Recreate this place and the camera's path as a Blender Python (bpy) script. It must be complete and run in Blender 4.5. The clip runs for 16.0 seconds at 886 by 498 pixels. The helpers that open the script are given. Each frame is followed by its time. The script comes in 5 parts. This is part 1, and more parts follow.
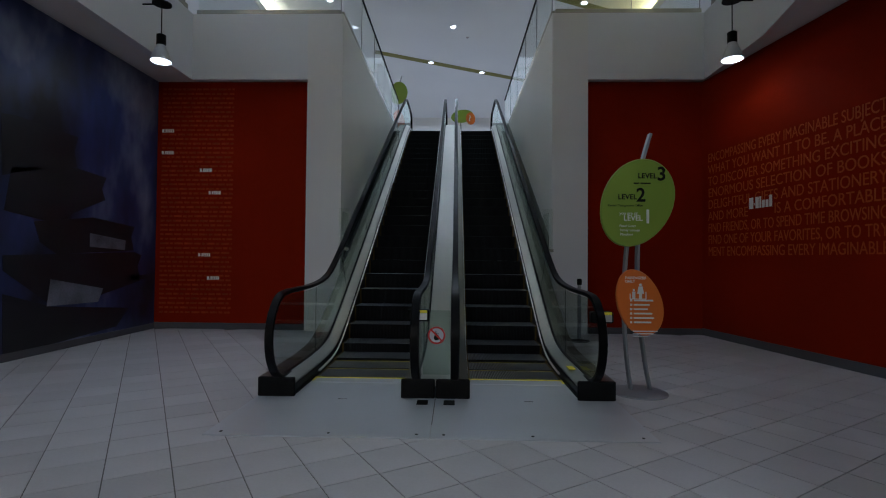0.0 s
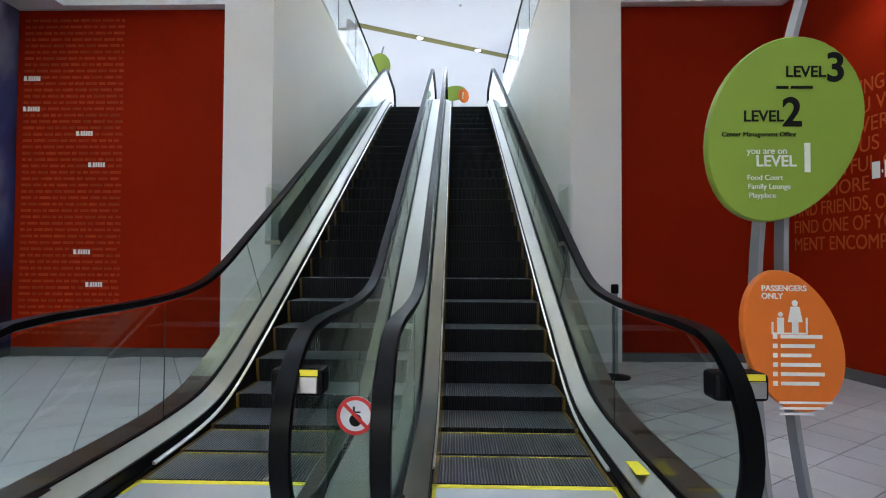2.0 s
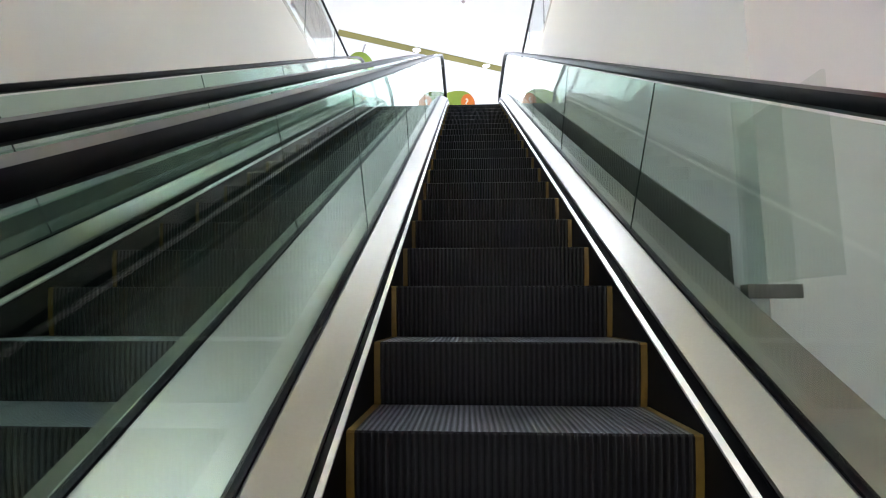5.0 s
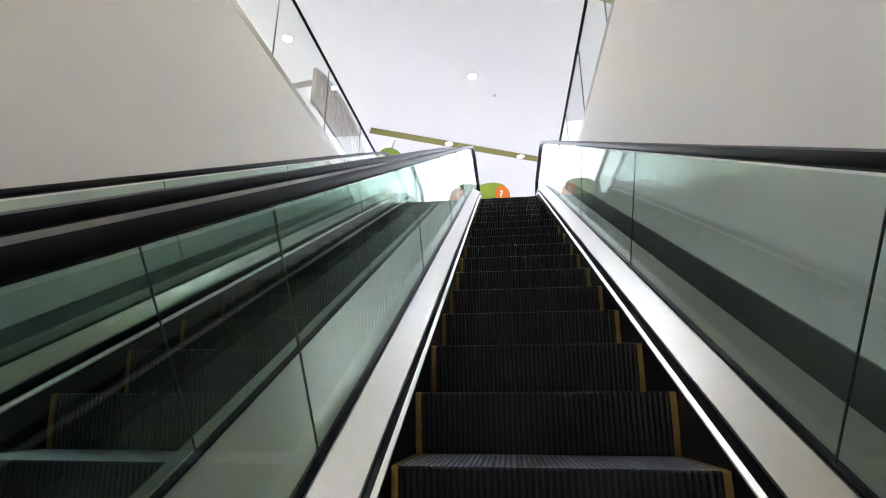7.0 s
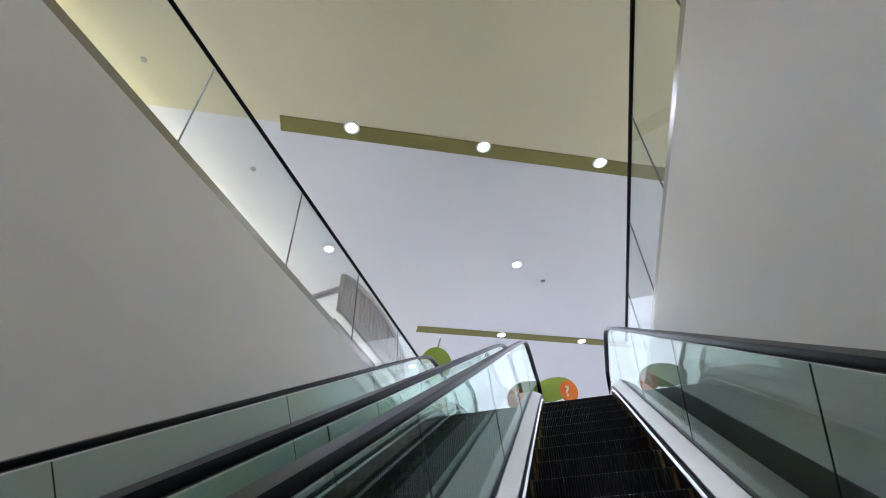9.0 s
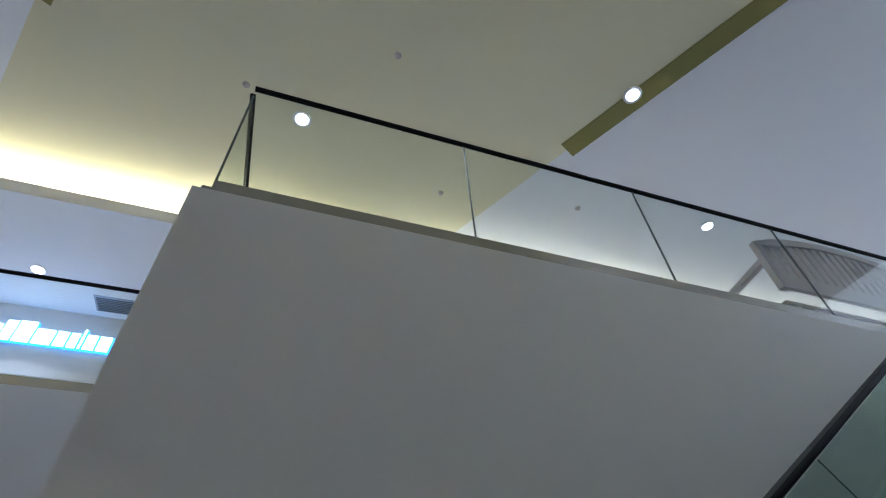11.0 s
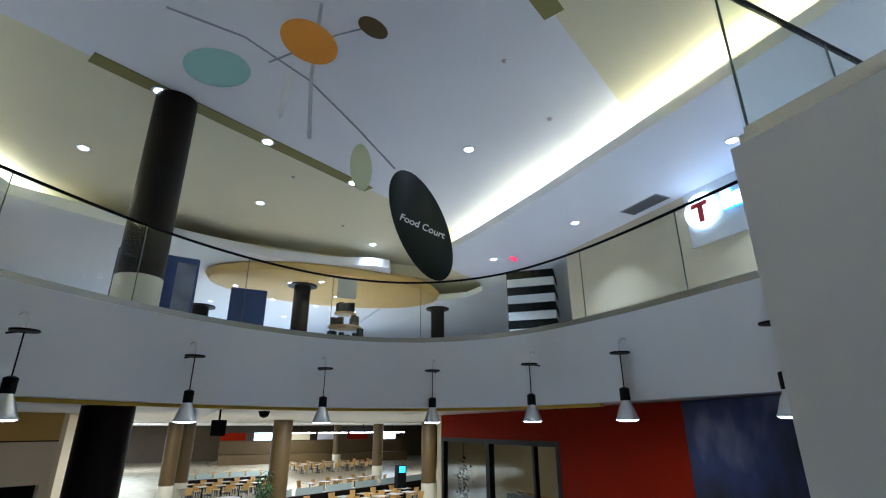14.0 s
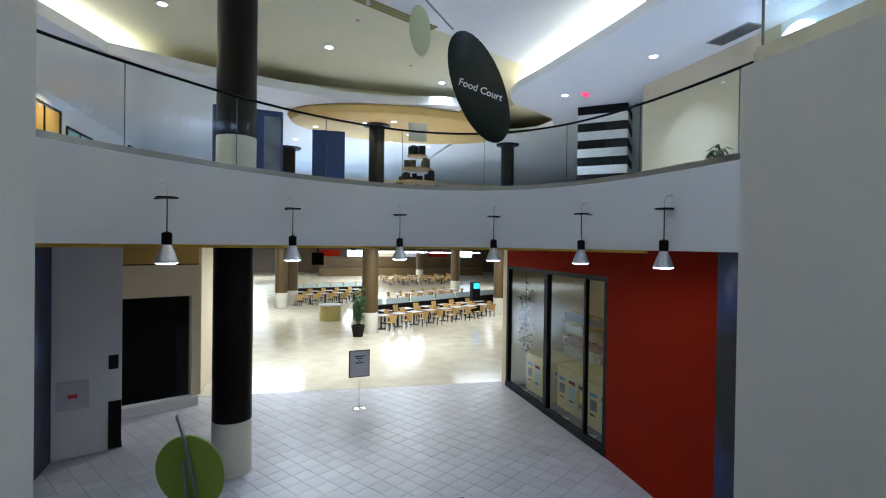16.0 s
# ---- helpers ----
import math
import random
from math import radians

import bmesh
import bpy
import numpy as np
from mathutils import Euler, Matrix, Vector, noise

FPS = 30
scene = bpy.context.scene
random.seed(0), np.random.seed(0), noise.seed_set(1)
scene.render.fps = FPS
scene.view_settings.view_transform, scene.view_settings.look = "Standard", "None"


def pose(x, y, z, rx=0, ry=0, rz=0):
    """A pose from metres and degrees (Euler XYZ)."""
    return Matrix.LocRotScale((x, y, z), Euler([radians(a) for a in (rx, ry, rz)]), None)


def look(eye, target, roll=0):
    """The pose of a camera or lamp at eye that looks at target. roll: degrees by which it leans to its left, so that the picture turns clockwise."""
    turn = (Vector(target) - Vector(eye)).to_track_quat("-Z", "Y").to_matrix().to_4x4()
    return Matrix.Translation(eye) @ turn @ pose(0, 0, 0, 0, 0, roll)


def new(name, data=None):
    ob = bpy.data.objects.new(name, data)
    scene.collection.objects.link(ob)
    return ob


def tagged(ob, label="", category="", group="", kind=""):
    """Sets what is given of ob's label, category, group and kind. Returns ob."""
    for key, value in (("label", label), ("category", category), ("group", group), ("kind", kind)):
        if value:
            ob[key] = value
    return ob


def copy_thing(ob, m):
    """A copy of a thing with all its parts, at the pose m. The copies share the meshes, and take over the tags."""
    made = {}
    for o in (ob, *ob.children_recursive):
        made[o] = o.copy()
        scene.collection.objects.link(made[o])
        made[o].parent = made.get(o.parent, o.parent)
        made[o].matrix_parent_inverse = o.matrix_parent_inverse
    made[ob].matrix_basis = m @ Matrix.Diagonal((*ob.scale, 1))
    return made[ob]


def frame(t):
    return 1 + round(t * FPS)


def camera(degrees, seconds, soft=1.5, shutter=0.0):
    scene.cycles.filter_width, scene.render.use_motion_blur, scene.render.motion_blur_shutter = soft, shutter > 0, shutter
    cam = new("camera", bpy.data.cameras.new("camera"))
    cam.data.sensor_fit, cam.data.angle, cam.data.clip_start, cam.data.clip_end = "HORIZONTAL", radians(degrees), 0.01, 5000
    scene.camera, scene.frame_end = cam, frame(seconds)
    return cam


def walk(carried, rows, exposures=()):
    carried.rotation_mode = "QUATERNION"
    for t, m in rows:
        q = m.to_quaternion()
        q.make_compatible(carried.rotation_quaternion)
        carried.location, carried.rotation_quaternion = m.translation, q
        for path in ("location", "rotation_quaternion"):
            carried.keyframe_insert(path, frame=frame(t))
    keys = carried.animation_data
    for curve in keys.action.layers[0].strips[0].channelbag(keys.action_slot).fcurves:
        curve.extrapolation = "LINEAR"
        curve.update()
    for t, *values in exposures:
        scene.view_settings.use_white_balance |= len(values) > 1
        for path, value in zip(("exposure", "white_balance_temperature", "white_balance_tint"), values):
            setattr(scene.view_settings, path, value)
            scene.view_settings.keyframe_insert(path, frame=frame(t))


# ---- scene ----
cam = camera(83.9, 16.0, soft=1.1)
PATH = [
    (0, (0.172, -5.216, 1.294), (0.123, -3.218, 1.336), 0.5),
    (0.5, (0.320, -4.539, 1.276), (0.276, -2.541, 1.34), 0.4),
    (1, (0.341, -3.878, 1.246), (0.296, -1.88, 1.32), 0.5),
    (1.5, (0.400, -3.269, 1.247), (0.353, -1.269, 1.271), 0.4),
    (2, (0.433, -2.633, 1.245), (0.387, -0.634, 1.294), 0.3),
    (2.5, (0.536, -1.981, 1.237), (0.487, 0.019, 1.240), 0.1),
    (3, (0.587, -1.313, 1.240), (0.523, 0.683, 1.343), 0.1),
    (3.2, (0.590, -1.033, 1.242), (0.525, 0.963, 1.353), 0.1),
    (5.3, (0.674, 1.687, 1.430), (0.557, 3.652, 1.782), 0.0),
    (5.5, (0.670, 1.782, 1.470), (0.531, 3.728, 1.910), 0.1),
    (6, (0.661, 2.021, 1.570), (0.440, 3.946, 2.061), 0.1),
    (6.5, (0.679, 2.251, 1.732), (0.433, 4.170, 2.239), 0.1),
    (7, (0.697, 2.481, 1.917), (0.451, 4.372, 2.520), 0.0),
    (7.5, (0.714, 2.710, 2.103), (0.471, 4.555, 2.836), -0.3),
    (8, (0.732, 2.940, 2.289), (0.501, 4.690, 3.229), -0.8),
    (8.2, (0.739, 3.032, 2.364), (0.516, 4.723, 3.408), -1.0),
    (10.3, (0.475, 4.032, 3.06), (-0.505, 5.056, 4.471), -2.4),
    (11, (0.247, 4.185, 3.377), (-1.084, 4.715, 4.772), -3.8),
    (11.5, (0.316, 4.277, 3.534), (-1.148, 4.26, 4.896), -3.8),
    (12, (0.346, 4.405, 3.697), (-1.169, 3.977, 4.931), -3.0),
    (12.5, (0.397, 4.53, 3.859), (-0.992, 3.723, 5.051), -2.7),
    (13, (0.497, 4.689, 3.981), (-0.706, 3.563, 5.114), -2.1),
    (13.4, (0.551, 4.828, 4.049), (-0.466, 3.411, 5.029), -0.7),
    (13.5, (0.578, 4.867, 4.052), (-0.405, 3.396, 4.985), -0.9),
    (14, (0.728, 5.064, 4.164), (-0.072, 3.362, 4.845), -0.2),
    (14.5, (0.769, 5.285, 4.251), (0.051, 3.469, 4.68), 0.3),
    (15, (0.786, 5.507, 4.328), (0.110, 3.641, 4.57), 0.4),
    (15.5, (0.799, 5.741, 4.422), (0.177, 3.844, 4.538), 0.7),
    (16, (0.809, 5.971, 4.545), (0.245, 4.053, 4.528), 0.8),
]
walk(cam, [(t, look(eye, target, roll)) for t, eye, target, roll in PATH], exposures=[(0, -1.25, 5400, 10), (0.6, 0.02, 5450, 10), (1.2, 0.45, 5500, 10), (2.0, 0.6, 5580, 10), (3.2, 1.05, 5650, 10), (5.3, 1.13, 6050, 15), (7.0, 0.82, 6100, 17), (8.2, 0.42, 6000, 17), (10.3, -0.55, 5350, 14), (12.5, -0.8, 5200, 11), (14.0, -0.65, 5100, 9), (16, -0.38, 5050, 9)])

# ---- world and exposure ----
world = bpy.data.worlds.new("world")
scene.world = world
world.use_nodes = True
world.node_tree.nodes["Background"].inputs[0].default_value = (0.75, 0.85, 1.0, 1)
world.node_tree.nodes["Background"].inputs[1].default_value = 0.25


scene.cycles.transparent_max_bounces = 32


def lamp(kind, name, m, watts, colour=(1, 1, 1), size=0.3, size_y=None, spread=180):
    d = bpy.data.lights.new(name, kind)
    d.energy, d.color = watts, colour
    if kind == "AREA":
        d.size, d.spread = size, radians(spread)
        if size_y:
            d.shape, d.size_y = "RECTANGLE", size_y
    else:
        d.shadow_soft_size = size
    if kind == "SPOT":
        d.spot_size, d.spot_blend = radians(spread), 0.6
    ob = new(name, d)
    ob.matrix_world = m
    return ob


# ---- materials ----
def mat(name, col, rough=0.6, metal=0.0, vary=0.06, scale=6.0, bump=0.0, grain=60.0, coat=0.0, emit=0.0, spec=0.5):
    """A paint, metal or plastic with broad stains and fine grain in object space."""
    m = bpy.data.materials.new(name)
    m.use_nodes = True
    nt = m.node_tree
    n, l = nt.nodes, nt.links
    b = n["Principled BSDF"]
    tc = n.new("ShaderNodeTexCoord")
    n1 = n.new("ShaderNodeTexNoise")
    n1.inputs["Scale"].default_value, n1.inputs["Detail"].default_value = scale / 6, 5
    n2 = n.new("ShaderNodeTexNoise")
    n2.inputs["Scale"].default_value, n2.inputs["Detail"].default_value = grain, 3
    l.new(tc.outputs["Object"], n1.inputs["Vector"])
    l.new(tc.outputs["Object"], n2.inputs["Vector"])
    add = n.new("ShaderNodeMath")
    add.operation = "MULTIPLY_ADD"
    add.inputs[1].default_value = 0.35
    l.new(n2.outputs["Fac"], add.inputs[0])
    l.new(n1.outputs["Fac"], add.inputs[2])
    r = n.new("ShaderNodeMapRange")
    r.inputs[1].default_value, r.inputs[2].default_value = 0.4, 0.95
    r.inputs[3].default_value, r.inputs[4].default_value = 1 - vary * 1.5, 1 + vary
    l.new(add.outputs[0], r.inputs[0])
    mx = n.new("ShaderNodeVectorMath")
    mx.operation = "SCALE"
    mx.inputs[0].default_value = col
    l.new(r.outputs[0], mx.inputs["Scale"])
    l.new(mx.outputs[0], b.inputs["Base Color"])
    rr = n.new("ShaderNodeMapRange")
    rr.inputs[1].default_value, rr.inputs[2].default_value = 0.2, 0.8
    rr.inputs[3].default_value, rr.inputs[4].default_value = max(rough - 0.035, 0.02), min(rough + 0.04, 1)
    l.new(n1.outputs["Fac"], rr.inputs[0])
    l.new(rr.outputs[0], b.inputs["Roughness"])
    b.inputs["Metallic"].default_value = metal
    b.inputs["Coat Weight"].default_value = coat
    b.inputs["Specular IOR Level"].default_value = spec
    if emit:
        b.inputs["Emission Color"].default_value = (*col, 1)
        b.inputs["Emission Strength"].default_value = emit
    if bump:
        bp = n.new("ShaderNodeBump")
        bp.inputs["Strength"].default_value, bp.inputs["Distance"].default_value = bump, 0.002
        l.new(n2.outputs["Fac"], bp.inputs["Height"])
        l.new(bp.outputs[0], b.inputs["Normal"])
    return m


def glow(name, col, strength):
    m = bpy.data.materials.new(name)
    m.use_nodes = True
    b = m.node_tree.nodes["Principled BSDF"]
    b.inputs["Base Color"].default_value = (*col, 1)
    b.inputs["Emission Color"].default_value = (*col, 1)
    b.inputs["Emission Strength"].default_value = strength
    return m


def glass_mat(name, tint, rough=0.0, sheen=0.34, base=0.028):
    """Clear sheet glass: mostly see-through, with a mirror sheen that grows towards grazing angles."""
    m = bpy.data.materials.new(name)
    m.use_nodes = True
    nt = m.node_tree
    n, l = nt.nodes, nt.links
    n.remove(n["Principled BSDF"])
    tr, gl, mix, lw = (n.new("ShaderNodeBsdfTransparent"), n.new("ShaderNodeBsdfGlossy"), n.new("ShaderNodeMixShader"), n.new("ShaderNodeLayerWeight"))
    pw, fr = n.new("ShaderNodeMath"), n.new("ShaderNodeMath")
    pw.operation, pw.inputs[1].default_value = "POWER", 3.2
    fr.operation, fr.inputs[1].default_value, fr.inputs[2].default_value = "MULTIPLY_ADD", sheen, base
    lw.inputs["Blend"].default_value = 0.5
    l.new(lw.outputs["Facing"], pw.inputs[0])
    l.new(pw.outputs[0], fr.inputs[0])
    tr.inputs[0].default_value = (*tint, 1)
    gl.inputs["Roughness"].default_value = rough
    l.new(fr.outputs[0], mix.inputs[0])
    l.new(tr.outputs[0], mix.inputs[1])
    l.new(gl.outputs[0], mix.inputs[2])
    l.new(mix.outputs[0], n["Material Output"].inputs[0])
    return m


def tile_mat(name, base, rough, vary):
    """Floor tile: each piece a little lighter or darker, cloudy mottling, worn sheen."""
    m = mat(name, base, rough, 0, 0.1, 9, 0.15, 45)
    nt = m.node_tree
    n, l = nt.nodes, nt.links
    b = n["Principled BSDF"]
    oi = n.new("ShaderNodeObjectInfo")
    ge = n.new("ShaderNodeNewGeometry")
    ad = n.new("ShaderNodeMath")
    ad.operation = "ADD"
    l.new(oi.outputs["Random"], ad.inputs[0])
    l.new(ge.outputs["Random Per Island"], ad.inputs[1])
    fr = n.new("ShaderNodeMath")
    fr.operation = "FRACT"
    l.new(ad.outputs[0], fr.inputs[0])
    mr = n.new("ShaderNodeMapRange")
    mr.inputs[3].default_value, mr.inputs[4].default_value = 1 - vary, 1 + vary * 0.4
    l.new(fr.outputs[0], mr.inputs[0])
    src = b.inputs["Base Color"].links[0].from_socket
    sc = n.new("ShaderNodeVectorMath")
    sc.operation = "SCALE"
    l.new(src, sc.inputs[0])
    l.new(mr.outputs[0], sc.inputs["Scale"])
    l.new(sc.outputs[0], b.inputs["Base Color"])
    return m


def ribbed(name, col, per_metre, rough, metal):
    """Cleated step metal: fine grooves running along the travel, their shade put into the colour."""
    m = mat(name, col, rough, metal, 0.25, 14, 0, 80)
    nt = m.node_tree
    n, l = nt.nodes, nt.links
    b = n["Principled BSDF"]
    tc = n.new("ShaderNodeTexCoord")
    w = n.new("ShaderNodeTexWave")
    w.bands_direction = "X"
    w.inputs["Scale"].default_value = per_metre * 2 * math.pi / 20
    w.inputs["Distortion"].default_value = 0
    l.new(tc.outputs["Object"], w.inputs["Vector"])
    bp = n.new("ShaderNodeBump")
    bp.inputs["Strength"].default_value, bp.inputs["Distance"].default_value = 1.0, 0.012
    l.new(w.outputs["Fac"], bp.inputs["Height"])
    l.new(bp.outputs[0], b.inputs["Normal"])
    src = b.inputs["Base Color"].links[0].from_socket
    # Groove bottoms are coloured darker, standing in for the shade between cleats.
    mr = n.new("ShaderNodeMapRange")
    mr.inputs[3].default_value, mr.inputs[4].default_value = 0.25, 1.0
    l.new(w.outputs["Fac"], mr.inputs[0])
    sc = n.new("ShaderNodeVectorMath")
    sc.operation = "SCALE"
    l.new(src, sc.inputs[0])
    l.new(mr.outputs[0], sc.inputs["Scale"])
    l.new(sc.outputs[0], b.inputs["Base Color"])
    return m


def brushed(name, col, rough):
    """Brushed sheet metal: hairline scratches along its length, smudges, a dull worn film."""
    m = mat(name, col, rough, 1.0, 0.05, 7, 0, 90)
    nt = m.node_tree
    n, l = nt.nodes, nt.links
    b = n["Principled BSDF"]
    tc = n.new("ShaderNodeTexCoord")
    mp = n.new("ShaderNodeMapping")
    mp.inputs["Scale"].default_value = (380, 3, 3)
    l.new(tc.outputs["Object"], mp.inputs[0])
    nz = n.new("ShaderNodeTexNoise")
    nz.inputs["Scale"].default_value, nz.inputs["Detail"].default_value = 1.0, 3
    l.new(mp.outputs[0], nz.inputs["Vector"])
    bp = n.new("ShaderNodeBump")
    bp.inputs["Strength"].default_value, bp.inputs["Distance"].default_value = 0.06, 0.0006
    l.new(nz.outputs["Fac"], bp.inputs["Height"])
    l.new(bp.outputs[0], b.inputs["Normal"])
    return m


def mural_mat(name):
    """A printed mural: blue and grey clouds of light."""
    m = mat(name, (0.5, 0.5, 0.5), 0.45)
    nt = m.node_tree
    n, l = nt.nodes, nt.links
    b = n["Principled BSDF"]
    tc = n.new("ShaderNodeTexCoord")
    mp = n.new("ShaderNodeMapping")
    mp.inputs["Scale"].default_value = (0.4, 0.55, 0.28)
    mp.inputs["Rotation"].default_value = (0.5, 0, 0)
    l.new(tc.outputs["Object"], mp.inputs[0])
    nz = n.new("ShaderNodeTexNoise")
    nz.inputs["Scale"].default_value, nz.inputs["Detail"].default_value = 1.6, 4
    l.new(mp.outputs[0], nz.inputs["Vector"])
    cr = n.new("ShaderNodeValToRGB")
    e = cr.color_ramp.elements
    e[0].position, e[0].color = 0.40, (0.005, 0.006, 0.010, 1)
    e[1].position, e[1].color = 0.72, (0.26, 0.29, 0.38, 1)
    x = e.new(0.54)
    x.color = (0.022, 0.036, 0.13, 1)
    l.new(nz.outputs["Fac"], cr.inputs[0])
    l.new(cr.outputs[0], b.inputs["Base Color"])
    return m


